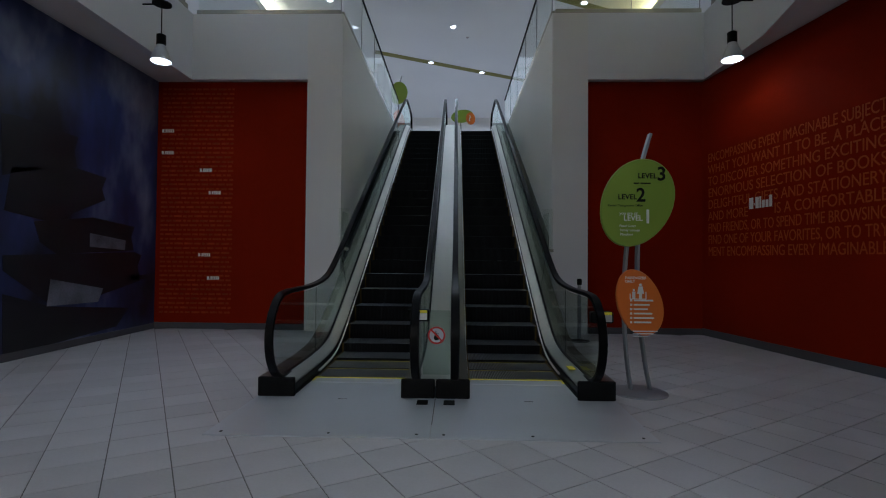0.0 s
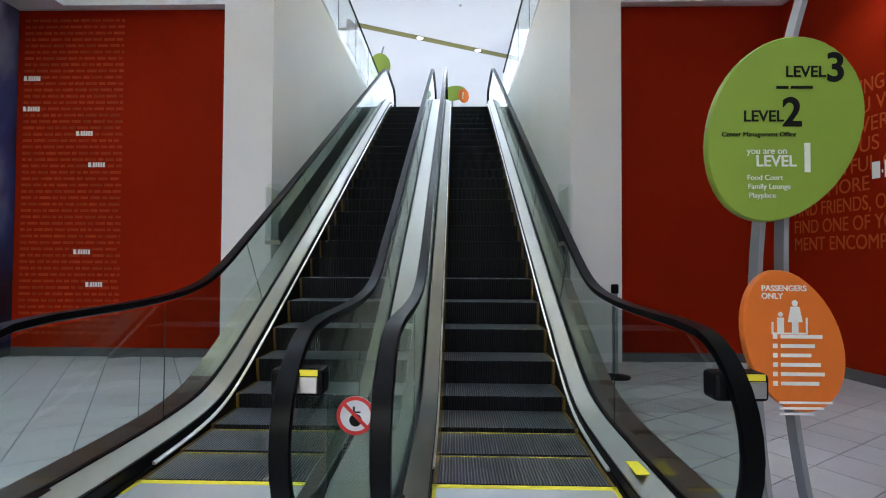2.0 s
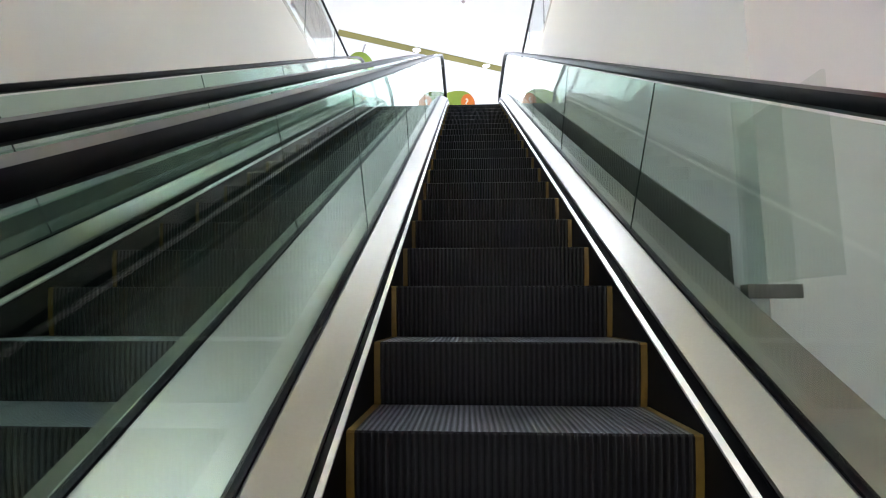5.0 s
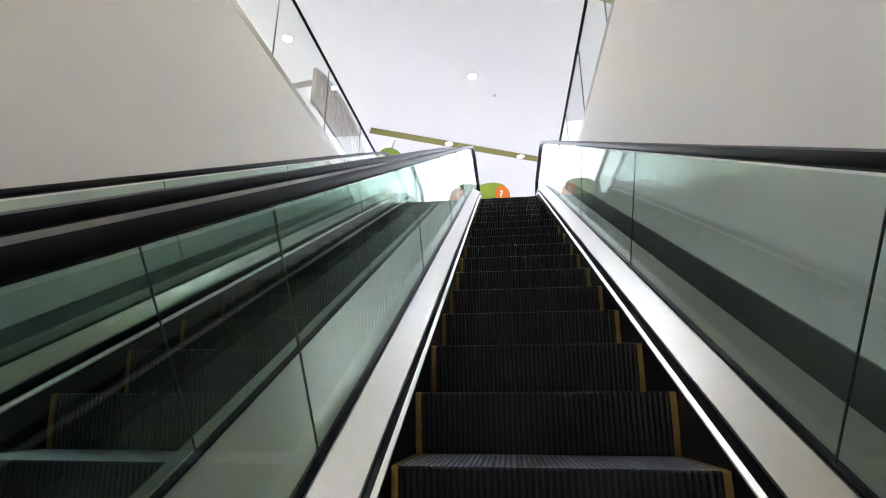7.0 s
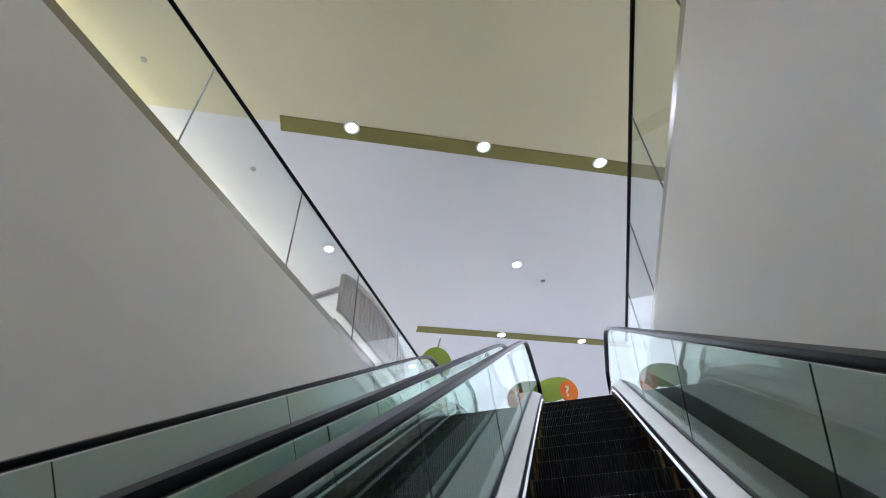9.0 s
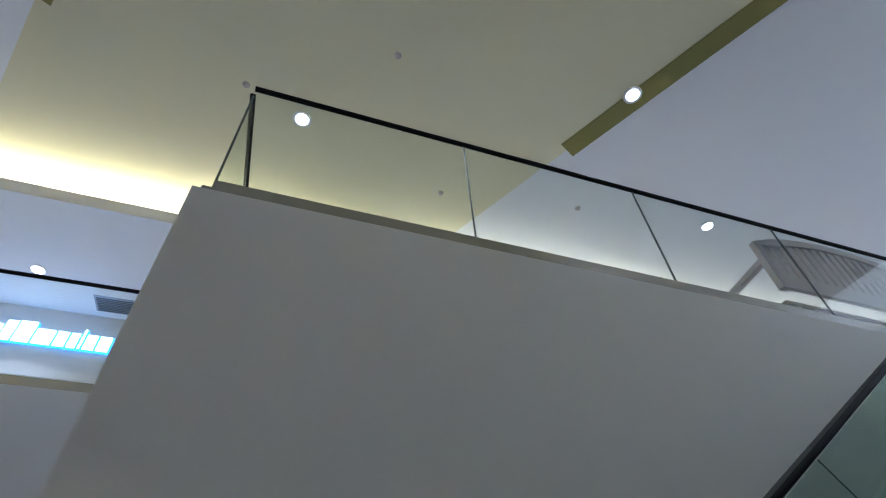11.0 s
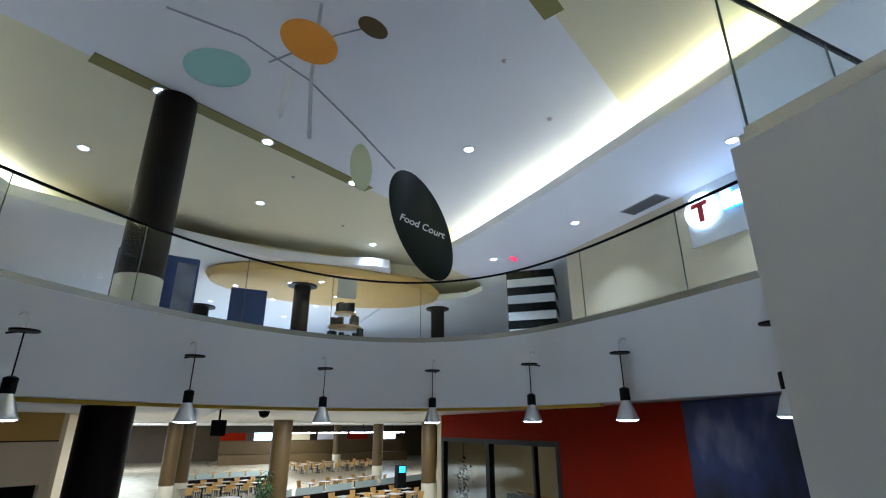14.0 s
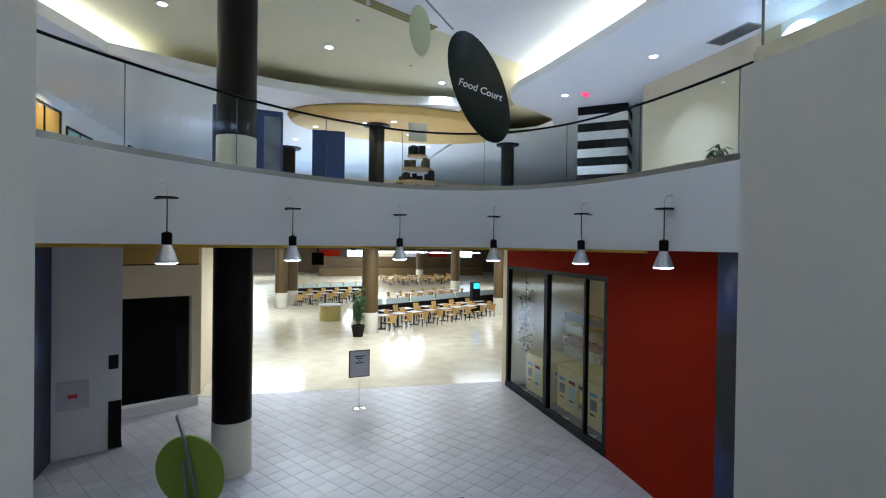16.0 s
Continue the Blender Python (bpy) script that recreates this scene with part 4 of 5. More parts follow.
# cove strips
WC = [(-6.72, 30.0), (-6.72, -8.6)]
cv = thing("cove_strip", "warm glowing light strip hidden in the ceiling cove", "light")
part("tube", ribbon(WC, -0.06, ZS + 0.02, ZS + 0.06), "coveglow", cv)
ce = thing("cove_strip", "warm glowing light strip hidden in the ceiling cove", "light")
part("tube", ribbon([(7.1, -6.8), (7.1, 30)], -0.06, ZS + 0.02, ZS + 0.06), "coveglow", ce)
for y in (-6.2, 1.2, 9.0, 17):
    lamp("AREA", "cove_light", pose(-6.66, y, ZS + 0.07, 180, 0, 0), 150, (1, 0.90, 0.62), 0.12, 7.0)
for y in (-3.0, 5.0, 13):
    lamp("AREA", "cove_light", pose(7.1, y, ZS + 0.07, 180, 0, 0), 150, (1, 0.90, 0.62), 0.12, 7.0)
lamp("AREA", "cove_light", pose(6.35, -9.0, ZS + 0.07, 180, 0, -18), 110, (1, 0.93, 0.72), 0.15, 4.0)
lamp("AREA", "cove_light", pose(-7.6, -11.5, ZS + 0.05, 180, 0, 0), 60, (1, 0.9, 0.6), 0.3, 2.0)
# unseen area panels added to brighten the food court and upper landing
for x, y in ((-10, -62), (6, -60), (-4, -16), (-10, -22), (2, -26), (-8, -36), (8, -40), (-20, -42), (-6, -55), (12, -20), (0, -12)):
    lamp("AREA", "court_fill", pose(x, y, Z1C - 0.05), 430 if y > -30 else 800, (1, 0.94, 0.80), 3.0)
lamp("AREA", "court_fill_daylight", pose(12, -45, 3.9), 6500, (0.85, 0.93, 1.0), 8)
lamp("AREA", "landing_fill", pose(0, 20.5, ZS), 520, (0.92, 0.97, 1.0), 10)

# ---- level signs ----
def sign_post(m, front, group="wayfinding signs"):
    s = thing("wayfinding_sign", "green and orange oval sign on two curved grey posts", "sign", m, group)
    part("base", lathe([(0.27, 0.0), (0.27, 0.012), (0.25, 0.02), (0.01, 0.022)], 36), "pole", s, "round grey base plate", True)
    for k, (x0, x1, x2, top) in enumerate(((-0.06, -0.16, 0.13, 2.53), (0.13, 0.02, 0.06, 2.0))):
        pts = []
        for i in range(15):
            t = i / 14
            pts.append((x0 * (1 - t) ** 2 + 2 * (x1 - 0.1) * t * (1 - t) + x2 * t * t, 0.05, 0.02 + (top - 0.02) * t))
        part("post", sweep(pts, [(0.035, 0.012), (-0.035, 0.012), (-0.035, -0.012), (0.035, -0.012)]), "pole", s, "bowed grey post")
    gp = part("green_panel", plaque(0.342, 0.447, 0.045, radians(-26), 48, (-0.02, -0.02, 1.84), 0.06), "green", s, "lime green oval panel", True)
    op = part("orange_panel", plaque(0.215, 0.33, 0.045, radians(19), 48, (0.0, -0.035, 0.875), -0.06), "orange", s, "orange oval panel", True)
    if front:
        GX, GZ, OX, OZ = -0.02, 1.84, 0.0, 0.875
        for t, x, z, size, col, bold in (("LEVEL", 0.005, 0.24, 0.072, "ink", 0.001), ("3", 0.19, 0.222, 0.185, "ink", 0.004), ("LEVEL", -0.19, 0.035, 0.072, "ink", 0.001), ("2", -0.012, 0.015, 0.185, "ink", 0.004),
                                         ("Center Management Office", -0.29, -0.035, 0.031, "ink", 0.0), ("you are on", -0.175, -0.115, 0.042, "whitetxt", 0.0), ("LEVEL", -0.135, -0.172, 0.072, "whitetxt", 0.001), ("1", 0.055, -0.195, 0.185, "whitetxt", 0.004),
                                         ("Food Court", -0.175, -0.235, 0.034, "whitetxt", 0.0), ("Family Lounge", -0.172, -0.276, 0.034, "whitetxt", 0.0), ("Playplace", -0.168, -0.317, 0.034, "whitetxt", 0.0)):
            words("lettering", t, size, pose(GX + x, -0.0225, GZ + z, 90, 0, 0), col, gp, bold)
        part("small_print", box(GX - 0.035, GX + 0.02, -0.0225, -0.0205, GZ + 0.185, GZ + 0.198), "ink", gp, "small dark print")
        part("small_print", box(GX + 0.03, GX + 0.13, -0.0225, -0.0205, GZ + 0.185, GZ + 0.198), "ink", gp, "small dark print")
        for t, z in (("PASSENGERS", 0.225), ("ONLY", 0.19)):
            words("lettering", t, 0.036, pose(OX - 0.145, -0.0375, OZ + z, 90, 0, 0), "whitetxt", op, 0.0005)
        ic = bmesh.new()
        Y = (-0.039, -0.0365)
        bx(ic, -0.06, -0.052, *Y, 1.0, 1.05)
        bx(ic, -0.06, 0.1, *Y, 0.995, 1.003)
        bx(ic, 0.094, 0.102, *Y, 1.0, 1.07)
        for cx, cz, r in ((0.045, 1.135, 0.014), (-0.02, 1.085, 0.011)):
            ic2 = plaque(r, r, 0.002, 0, 14, (cx, Y[0], cz))
            me = bpy.data.meshes.new("t")
            ic2.to_mesh(me)
            ic.from_mesh(me)
            ic2.free()
        v = [ic.verts.new((x, Y[0], z)) for x, z in ((0.025, 1.12), (0.065, 1.12), (0.08, 1.05), (0.06, 1.05), (0.06, 1.003), (0.03, 1.003), (0.03, 1.05), (0.012, 1.05))]
        ic.faces.new(v)
        bx(ic, -0.035, -0.005, *Y, 1.003, 1.07)
        part("pictogram", ic, "whitetxt", op, "white figures pictogram", False, pose(-0.04, 0, -0.09))
        ln = bmesh.new()
        for i, wd in enumerate((0.22, 0.18, 0.16, 0.21, 0.23, 0.2)):
            z = 0.95 - 0.042 * i
            bx(ln, -0.075, -0.055, *Y, z, z + 0.02)
            bx(ln, -0.04, -0.04 + wd * 0.85, *Y, z + 0.002, z + 0.018)
        for i, wd in enumerate((0.24, 0.2, 0.16)):
            bx(ln, -0.05, -0.05 + wd, *Y, 0.66 - 0.025 * i, 0.67 - 0.025 * i)
        part("small_print", ln, "whitetxt", op, "white lines of small print", False, pose(-0.02, 0, -0.065))
    return s


sign_post(pose(1.985, -0.30, 0.0, 0, 0, 0) @ Matrix.Diagonal((1, 1, 1.015, 1)), True)
sign_post(pose(-1.95, 12.9, Z2, 0, 0, 35), False)
ts = thing("wayfinding_sign", "green and orange oval signs on low grey posts", "sign", pose(0.35, 13.1, Z2), "wayfinding signs")
part("post", sweep([(0, 0.03, 0), (0, 0.03, 1.2)], ring(0.03, 8)), "pole", ts)
part("green_panel", plaque(0.42, 0.24, 0.04, radians(8), 40, (0.05, 0, 1.05)), "green", ts, "lime green oval panel", True)
o2 = part("orange_panel", plaque(0.17, 0.23, 0.04, radians(10), 40, (0.36, -0.05, 0.95)), "orange", ts, "orange oval panel", True)
words("lettering", "?", 0.3, pose(0.28, -0.056, 0.85, 90, 0, 0), "whitetxt", o2, 0.004)

# ---- lettering on the red walls ----
EA, EB = Vector((4.56, 3.63)), Vector((5.03, 0.32))
ED = (EB - EA).normalized()
lt = thing("wall_lettering", "orange capitals painted across the red wall", "lettering")
LINES = ["ENCOMPASSING EVERY IMAGINABLE SUBJECT", "WHAT YOU WANT IT TO BE. A PLACE", "TO DISCOVER SOMETHING EXCITING", "ENORMOUS SELECTION OF BOOKS", "DELIGHTFUL GIFTS AND STATIONERY",
         "AND MORE          IS A COMFORTABLE", "FIND FRIENDS, OR TO SPEND TIME BROWSING", "FIND ONE OF YOUR FAVORITES, OR TO TRY", "MENT ENCOMPASSING EVERY IMAGINABLE"]
ang = math.degrees(math.atan2(ED.y, ED.x))
EN = Vector((ED.y, -ED.x))
if EN.x > 0:
    EN = -EN
for i, t in enumerate(LINES):
    o = EA + ED * 0.16 + EN * 0.004
    ob = words("text_line", t, 0.22, pose(o.x, o.y, 3.02 - 0.203 * i, 90, 0, ang), "red_text", lt)
    wd = max(v.co.x for v in ob.data.vertices)
    ob.matrix_basis = ob.matrix_basis @ Matrix.Diagonal((3.1 / wd, 1, 1, 1))
for k in range(1):
    o = EA + ED * 1.14 + EN * 0.006
    lb = bmesh.new()
    xx = 0.0
    for wdt, h in ((0.10, 0.17), (0.03, 0.03), (0.08, 0.17), (0.05, 0.17), (0.07, 0.11), (0.07, 0.11), (0.07, 0.17)):
        bx(lb, xx, xx + wdt - 0.018, 0.02 if h > 0.05 else 0.07, (0.02 if h > 0.05 else 0.07) + h, 0, 0.003)
        xx += wdt
    part("brand_mark", lb, "whitetxt", lt, "white brand mark drawn as bars", False, pose(o.x, o.y, 2.09, 90, 0, ang))
# patterned strip of faint lines on the west red wall
st = thing("wall_print", "faint orange text lines printed on the red wall", "lettering")
lb = bmesh.new()
rnd = random.Random(4)
z = 0.28
while z < 4.42:
    x = -5.2
    while x < -3.9:
        w = rnd.uniform(0.05, 0.16)
        bx(lb, x, min(x + w, -3.88), YP + 0.127, YP + 0.1285, z, z + 0.035)
        x += w + 0.025
    z += 0.083
tagged(part("text_line", lb, "faint_text", st), "rows of faint print", "", "", "stuff")
for x, z in ((-5.20, 3.57), (-5.20, 3.17), (-4.49, 2.85), (-4.32, 2.44), (-4.49, 1.31), (-4.32, 0.89)):
    xx, wb = x, bmesh.new()
    for wdt in (0.045, 0.015, 0.035, 0.03, 0.035, 0.03, 0.035):
        bx(wb, xx, xx + wdt - 0.008, YP + 0.124, YP + 0.1265, z, z + (0.06 if wdt > 0.02 else 0.02))
        xx += wdt
    tagged(part("brand_mark", wb, "whitetxt", st, "small white brand mark drawn as bars"), "", "", "", "stuff")

# ---- mural of books ----
mb = thing("mural_books", "dark stack of books printed on the blue mural", "mural")


def flat(name, pts, material, parent, x, lift=0.004, flip=1):
    bm = bmesh.new()
    bm.faces.new([bm.verts.new((x, y, z)) for y, z in pts])
    f = bmesh.ops.extrude_face_region(bm, geom=bm.faces[:])
    bmesh.ops.translate(bm, vec=(lift, 0, 0), verts=[v for v in f["geom"] if isinstance(v, bmesh.types.BMVert)])
    bmesh.ops.recalc_face_normals(bm, faces=bm.faces)
    return part(name, bm, material, parent)


for pts in (((0.52, 3.0), (0.7, 3.03), (1.73, 3.01), (1.67, 2.79), (1.72, 2.58), (1.0, 2.41), (0.56, 2.26)),
            ((0.68, 2.38), (1.72, 2.56), (2.32, 2.52), (2.23, 2.33), (2.31, 2.17), (1.29, 1.75), (0.59, 1.84)),
            ((1.02, 1.74), (2.06, 1.88), (3.02, 1.8), (2.94, 1.62), (3.01, 1.4), (1.4, 1.32), (1.12, 1.47)),
            ((0.59, 1.3), (3.04, 1.37), (3.22, 1.32), (3.12, 1.13), (3.19, 0.88), (1.93, 0.64), (1.32, 0.63), (0.6, 1.11)),
            ((0.6, 0.83), (1.33, 0.61), (2.92, 0.44), (2.62, 0.17), (0.63, 0.06))):
    flat("book", pts, "book", mb, XM + 0.001)
for pts in (((1.3, 0.98), (2.3, 0.8), (2.2, 0.6), (1.25, 0.62)), ((2.0, 1.64), (2.8, 1.56), (2.78, 1.4), (2.0, 1.44))):
    flat("page", pts, "page", mb, XM + 0.0055, 0.002)
flat("shelf_line", ((2.95, 0.98), (3.6, 0.98), (3.6, 0.9), (2.95, 0.9)), "book", mb, XM + 0.001)

# ---- queue posts ----
def queue_post(x, y):
    q = thing("queue_post", "slim black belt barrier post on a round base", "barrier post", pose(x, y, 0.004), "queue posts")
    part("base", lathe([(0.16, 0), (0.16, 0.012), (0.05, 0.03), (0.03, 0.04)], 24), "blackm", q, "", True)
    part("post", lathe([(0.03, 0.03), (0.03, 0.9)], 16), "pole", q, "", True)
    part("head", lathe([(0.035, 0.9), (0.04, 0.91), (0.04, 0.99), (0.03, 1.0)], 16), "blackm", q, "", True)


queue_post(2.17, 2.75)
# anti-climb glass fins at the foot of the well
for s in (-1, 1):
    f = thing("glass_fin", "small clear glass barrier beside the escalator deck", "barrier", None, "glass fins")
    g = part("pane", box(s * 1.765 - 0.09, s * 1.765 + 0.09, 3.30, 3.31, deck(3.3) + 0.03, deck(3.3) + 0.72), "rglass", f)
    g.visible_shadow = False
    g = part("pane", box(s * 1.69 - 0.005, s * 1.69 + 0.005, 2.85, 3.3, deck(3.3) + 0.03, deck(3.3) + 0.62), "rglass", f)
    g.visible_shadow = False
    part("bracket", box(s * 1.765 - 0.095, s * 1.765 + 0.095, 3.28, 3.33, deck(3.3) - 0.02, deck(3.3) + 0.03), "steel", f)

# ---- mobile with the food court sign ----
mo = thing("hanging_mobile", "hanging mobile of coloured ovals and a food court sign", "mobile")
arc = [(1.9, -1.1, 9.45), (0.9, -1.05, 9.3), (0.0, -1.0, 8.85), (-0.75, -1.0, 8.25), (-1.35, -1.0, 7.72)]
part("wire_arm", sweep(arc, ring(0.014, 6)), "pole", mo, "bent grey rod", True)
part("rod", sweep([(-0.08, -1.0, 10.28), (-0.04, -1.0, 8.9), (-0.1, -1.0, 7.9)], ring(0.028, 8)), "alu", mo, "steel rod")
part("cross_rod", sweep([(0.55, -1.0, 8.95), (-0.35, -0.95, 9.75), (-0.75, -0.9, 10.0)], ring(0.014, 6)), "pole", mo)
sg = part("food_court_panel", plaque(0.40, 0.86, 0.03, radians(-23), 48, (-1.76, -0.98, 6.9)), "darkgreen", mo, "dark green oval panel", True)
sg2 = words("lettering", "Food Court", 0.148, pose(-1.42, -0.944, 6.91, 90, 15, 180), "whitetxt", sg, 0.0015)
part("amber_oval", plaque(0.42, 0.36, 0.02, radians(20), 40, (0.05, -0.9, 9.42)), "amber", mo, "amber oval", True)
part("teal_oval", plaque(0.42, 0.30, 0.02, radians(-10), 40, (1.17, -1.15, 8.75)), "teal", mo, "teal oval", True)
part("pale_oval", plaque(0.16, 0.37, 0.02, radians(-4), 40, (-0.87, -1.1, 7.68)), "lime", mo, "pale green oval", True)
part("brown_oval", plaque(0.24, 0.18, 0.02, radians(15), 40, (-0.85, -0.8, 9.95)), "bronze", mo, "brown oval", True)
part("white_blade", plaque(0.05, 0.5, 0.02, radians(4), 30, (0.27, -1.1, 8.65)), "whitetxt", mo, "white blade", True)

# ---- upper level things ----
def bar_sign(name, label, x, y, z, rz):
    s = thing(name, label, "sign", pose(x, y, z, 90, 0, rz))
    part("disc", lathe([(0.01, 0.0), (0.42, 0.0), (0.42, 0.08), (0.01, 0.08)], 36), "signglow", s, "glowing white disc")
    t = box(-0.22, 0.20, 0.08, 0.2, 0.081, 0.09)
    bx(t, -0.06, 0.08, -0.3, 0.08, 0.081, 0.09)
    part("red_mark", t, "redink", s, "red mark on the disc")
    xx = 0.55
    for w, h in ((0.28, 0.42), (0.22, 0.3), (0.22, 0.3), (0.2, 0.4), (0.3, 0.42), (0.34, 0.3), (0.22, 0.3), (0.18, 0.3), (0.08, 0.4), (0.22, 0.3), (0.24, 0.3)):
        part("letter_bar", box(xx, xx + w - 0.05, -0.2, -0.2 + h, 0.0, 0.08), "signglow", s)
        part("letter_edge", box(xx - 0.015, xx + w - 0.035, -0.215, -0.185 + h, -0.02, 0.04), "blueglow", s)
        xx += w
    return s


# west shops
setting("wall_shop_upper_west", box(-9.6, -9.4, -7.0, 1.6, Z2, ZS - 0.30), "beige", "beige shop wall of the upper level")
setting("wall_shop_header_west", box(-9.55, -9.35, -2.4, 4.5, 8.15, ZS - 0.30), "white", "white sign band over a shop")
setting("wall_shop_in_west", box(-12.4, -12.2, -3, 30, Z2, ZS - 0.30), "beige", "inner shop wall")
bar_sign("shop_sign", "lit shop sign with a white disc and blue letters", -9.33, -1.95, 8.95, 90)
sp = thing("striped_pillar", "square pillar with black and white stripes", "pillar", pose(-10.0, -9.8, Z2, 0, 0, 48))
for i in range(13):
    part("stripe", box(-0.85, 0.85, -0.85, 0.85, 0.305 * i, 0.305 * i + 0.303, 0.004), "ink" if i % 2 == 0 else "whitetxt", sp)
ex = thing("exit_sign", "red lit exit sign hanging from the ceiling", "sign", pose(-8.13, -8.2, 9.45, 0, 0, 25))
part("box", box(-0.16, 0.16, -0.05, 0.05, 0, 0.24, 0.01), "redglow", ex)
part("stem", box(-0.01, 0.01, -0.01, 0.01, 0.24, 0.36), "blackm", ex)
for x, y in ((-8.9, -3.2), (-8.9, 1.2)):
    v = thing("air_vent", "grey slotted ceiling air vent", "vent", pose(x, y, ZS - 0.30), "ceiling vents")
    part("frame", box(-0.25, 0.25, -0.6, 0.6, -0.012, -0.001), "pole", v)
    for k in range(8):
        part("slat", box(-0.22 + 0.055 * k, -0.19 + 0.055 * k, -0.56, 0.56, -0.02, -0.013), "skirting", v)
# south upper hall
nb = thing("navy_panel", "tall navy blue freestanding panel", "panel", pose(-0.26, -13.2, Z2))
part("board", box(-0.6, 0.6, -0.06, 0.06, 0.0, 3.2, 0.01), "navy", nb)
ks = thing("vending_machine", "dark vending machine with a printed front", "machine", pose(2.05, -7.3, Z2, 0, 0, 8))
part("body", box(-0.8, 0.8, -0.45, 0.45, 0, 2.2, 0.03), "navy", ks)
part("front", box(-0.74, -0.35, 0.451, 0.46, 0.3, 2.05), "page", ks)
part("screen", box(0.3, 0.74, 0.451, 0.46, 0.3, 2.05), "dark", ks)
wy = thing("window_daylight", "bright window at the far end of the hall", "window", pose(-0.6, -26, Z2))
part("pane", box(-3.4, 3.4, -0.05, 0.05, 0.0, 2.6), "skyglow", wy)
dp = thing("display_stand", "tiered display stand crowded with small goods", "display", pose(-2.6, -8.5, Z2) @ Matrix.Diagonal((1.0, 0.9, 1.4, 1)))
rnd = random.Random(8)
for i in range(5):
    part("tier", lathe([(0.95 - 0.16 * i, 0.28 * i), (0.95 - 0.16 * i, 0.28 * i + 0.03)], 20), "wood", dp)
    goods = bmesh.new()
    for k in range(22 - 3 * i):
        a = rnd.uniform(0, 6.28)
        r = (0.85 - 0.16 * i) * rnd.uniform(0.75, 1)
        h = rnd.uniform(0.1, 0.24)
        s = rnd.uniform(0.04, 0.08)
        bx(goods, r * math.cos(a) - s, r * math.cos(a) + s, r * math.sin(a) - s, r * math.sin(a) + s, 0.28 * i + 0.03, 0.28 * i + 0.03 + h)
    tagged(part("goods", goods, ("ink", "bronze", "soil", "bronze", "ink")[i], dp), "small packed goods", "", "", "stuff")
part("card", box(-0.28, 0.28, -0.02, 0.02, 1.45, 1.85), "colbase", dp, "cream card on top")
# slatted bench by the rail
ch = thing("bench", "taupe bench with a slatted curved back behind the glass", "bench", pose(-2.02, 9.75, Z2) @ Matrix.Diagonal((1, 1.15, 1.12, 1)))
part("seat", box(-0.55, -0.08, -1.05, 1.05, 0.42, 0.46, 0.01), "chairback", ch)
for x, y in ((-0.5, -0.95), (-0.1, -0.95), (-0.5, 0.95), (-0.1, 0.95)):
    part("leg", box(x - 0.025, x + 0.025, y - 0.025, y + 0.025, 0, 0.42), "chairback", ch)
top = lambda y: 1.22 - 0.20 * (y / 1.1) ** 2
fr = [(0.0, -1.1, 0.5)] + [(0.0, -1.1 + 0.22 * k, top(-1.1 + 0.22 * k)) for k in range(11)] + [(0.0, 1.1, 0.5)]
part("back_frame", sweep(fr, [(0.03, 0.04), (-0.03, 0.04), (-0.03, -0.04), (0.03, -0.04)]), "chairback", ch, "curved back frame")
part("back_rail", box(-0.02, 0.02, -1.08, 1.08, 0.52, 0.68), "chairback", ch)
for k in range(19):
    y = -0.99 + 0.11 * k
    part("slat", box(-0.012, 0.012, y - 0.034, y + 0.034, 0.68, top(y) - 0.03), "chairback", ch)
for y in (-1.08, 1.08):
    part("arm", sweep([(0.0, y, 0.86), (-0.5, y, 0.80), (-0.52, y, 0.44)], [(0.03, 0.025), (-0.03, 0.025), (-0.03, -0.025), (0.03, -0.025)]), "chairback", ch)

# east shops of the upper level
setting("wall_shop_upper_east", box(9.0, 9.2, -31.9, 16, Z2, ZS - 0.3), "white", "white shop wall of the upper level")
for nm, lab, y0, y1, z1, mt in (("shop_entrance", "warm lit shop entrance with amber panels", -14.6, -12.4, 3.4, "ochre"), ("shop_entrance", "glazed green shop entrance", -17.4, -15.2, 3.0, "teal"), ("shop_entrance", "dark closed shop entrance with black frame", -21.0, -18.2, 2.6, "dark"), ("shop_entrance", "grey glazed shop entrance", -30.5, -24.5, 3.0, "pole")):
    t = thing(nm, lab, "shopfront", pose(9.0, 0, Z2), "upper shopfronts")
    part("panel", box(-0.05, -0.002, y0, y1, 0.0, z1), mt, t)
    part("frame", box(-0.10, -0.052, y0 - 0.08, y0, 0.0, z1 + 0.08), "blackm", t)
    part("frame", box(-0.10, -0.052, y1, y1 + 0.08, 0.0, z1 + 0.08), "blackm", t)
    part("head", box(-0.10, -0.052, y0, y1, z1, z1 + 0.08), "blackm", t)
    part("door_leaf", box(-0.09, -0.055, (y0 + y1) / 2 - 0.03, (y0 + y1) / 2 + 0.03, 0.0, z1), "blackm", t)
sl = thing("shop_sign", "black brand letters drawn as bars on the white wall", "sign", pose(8.99, -22.0, Z2 + 3.1))
yy0 = 0.0
for w, h in ((0.7, 0.6), (0.35, 0.35), (0.3, 0.35), (0.35, 0.35), (0.3, 0.45), (0.3, 0.35)):
    part("letter_bar", box(-0.08, -0.002, yy0 - w + 0.08, yy0, 0, h), "ink", sl)
    yy0 -= w
lamp("AREA", "shop_light", pose(8.2, -13.5, 9.3), 60, (1, 0.7, 0.3), 0.6)

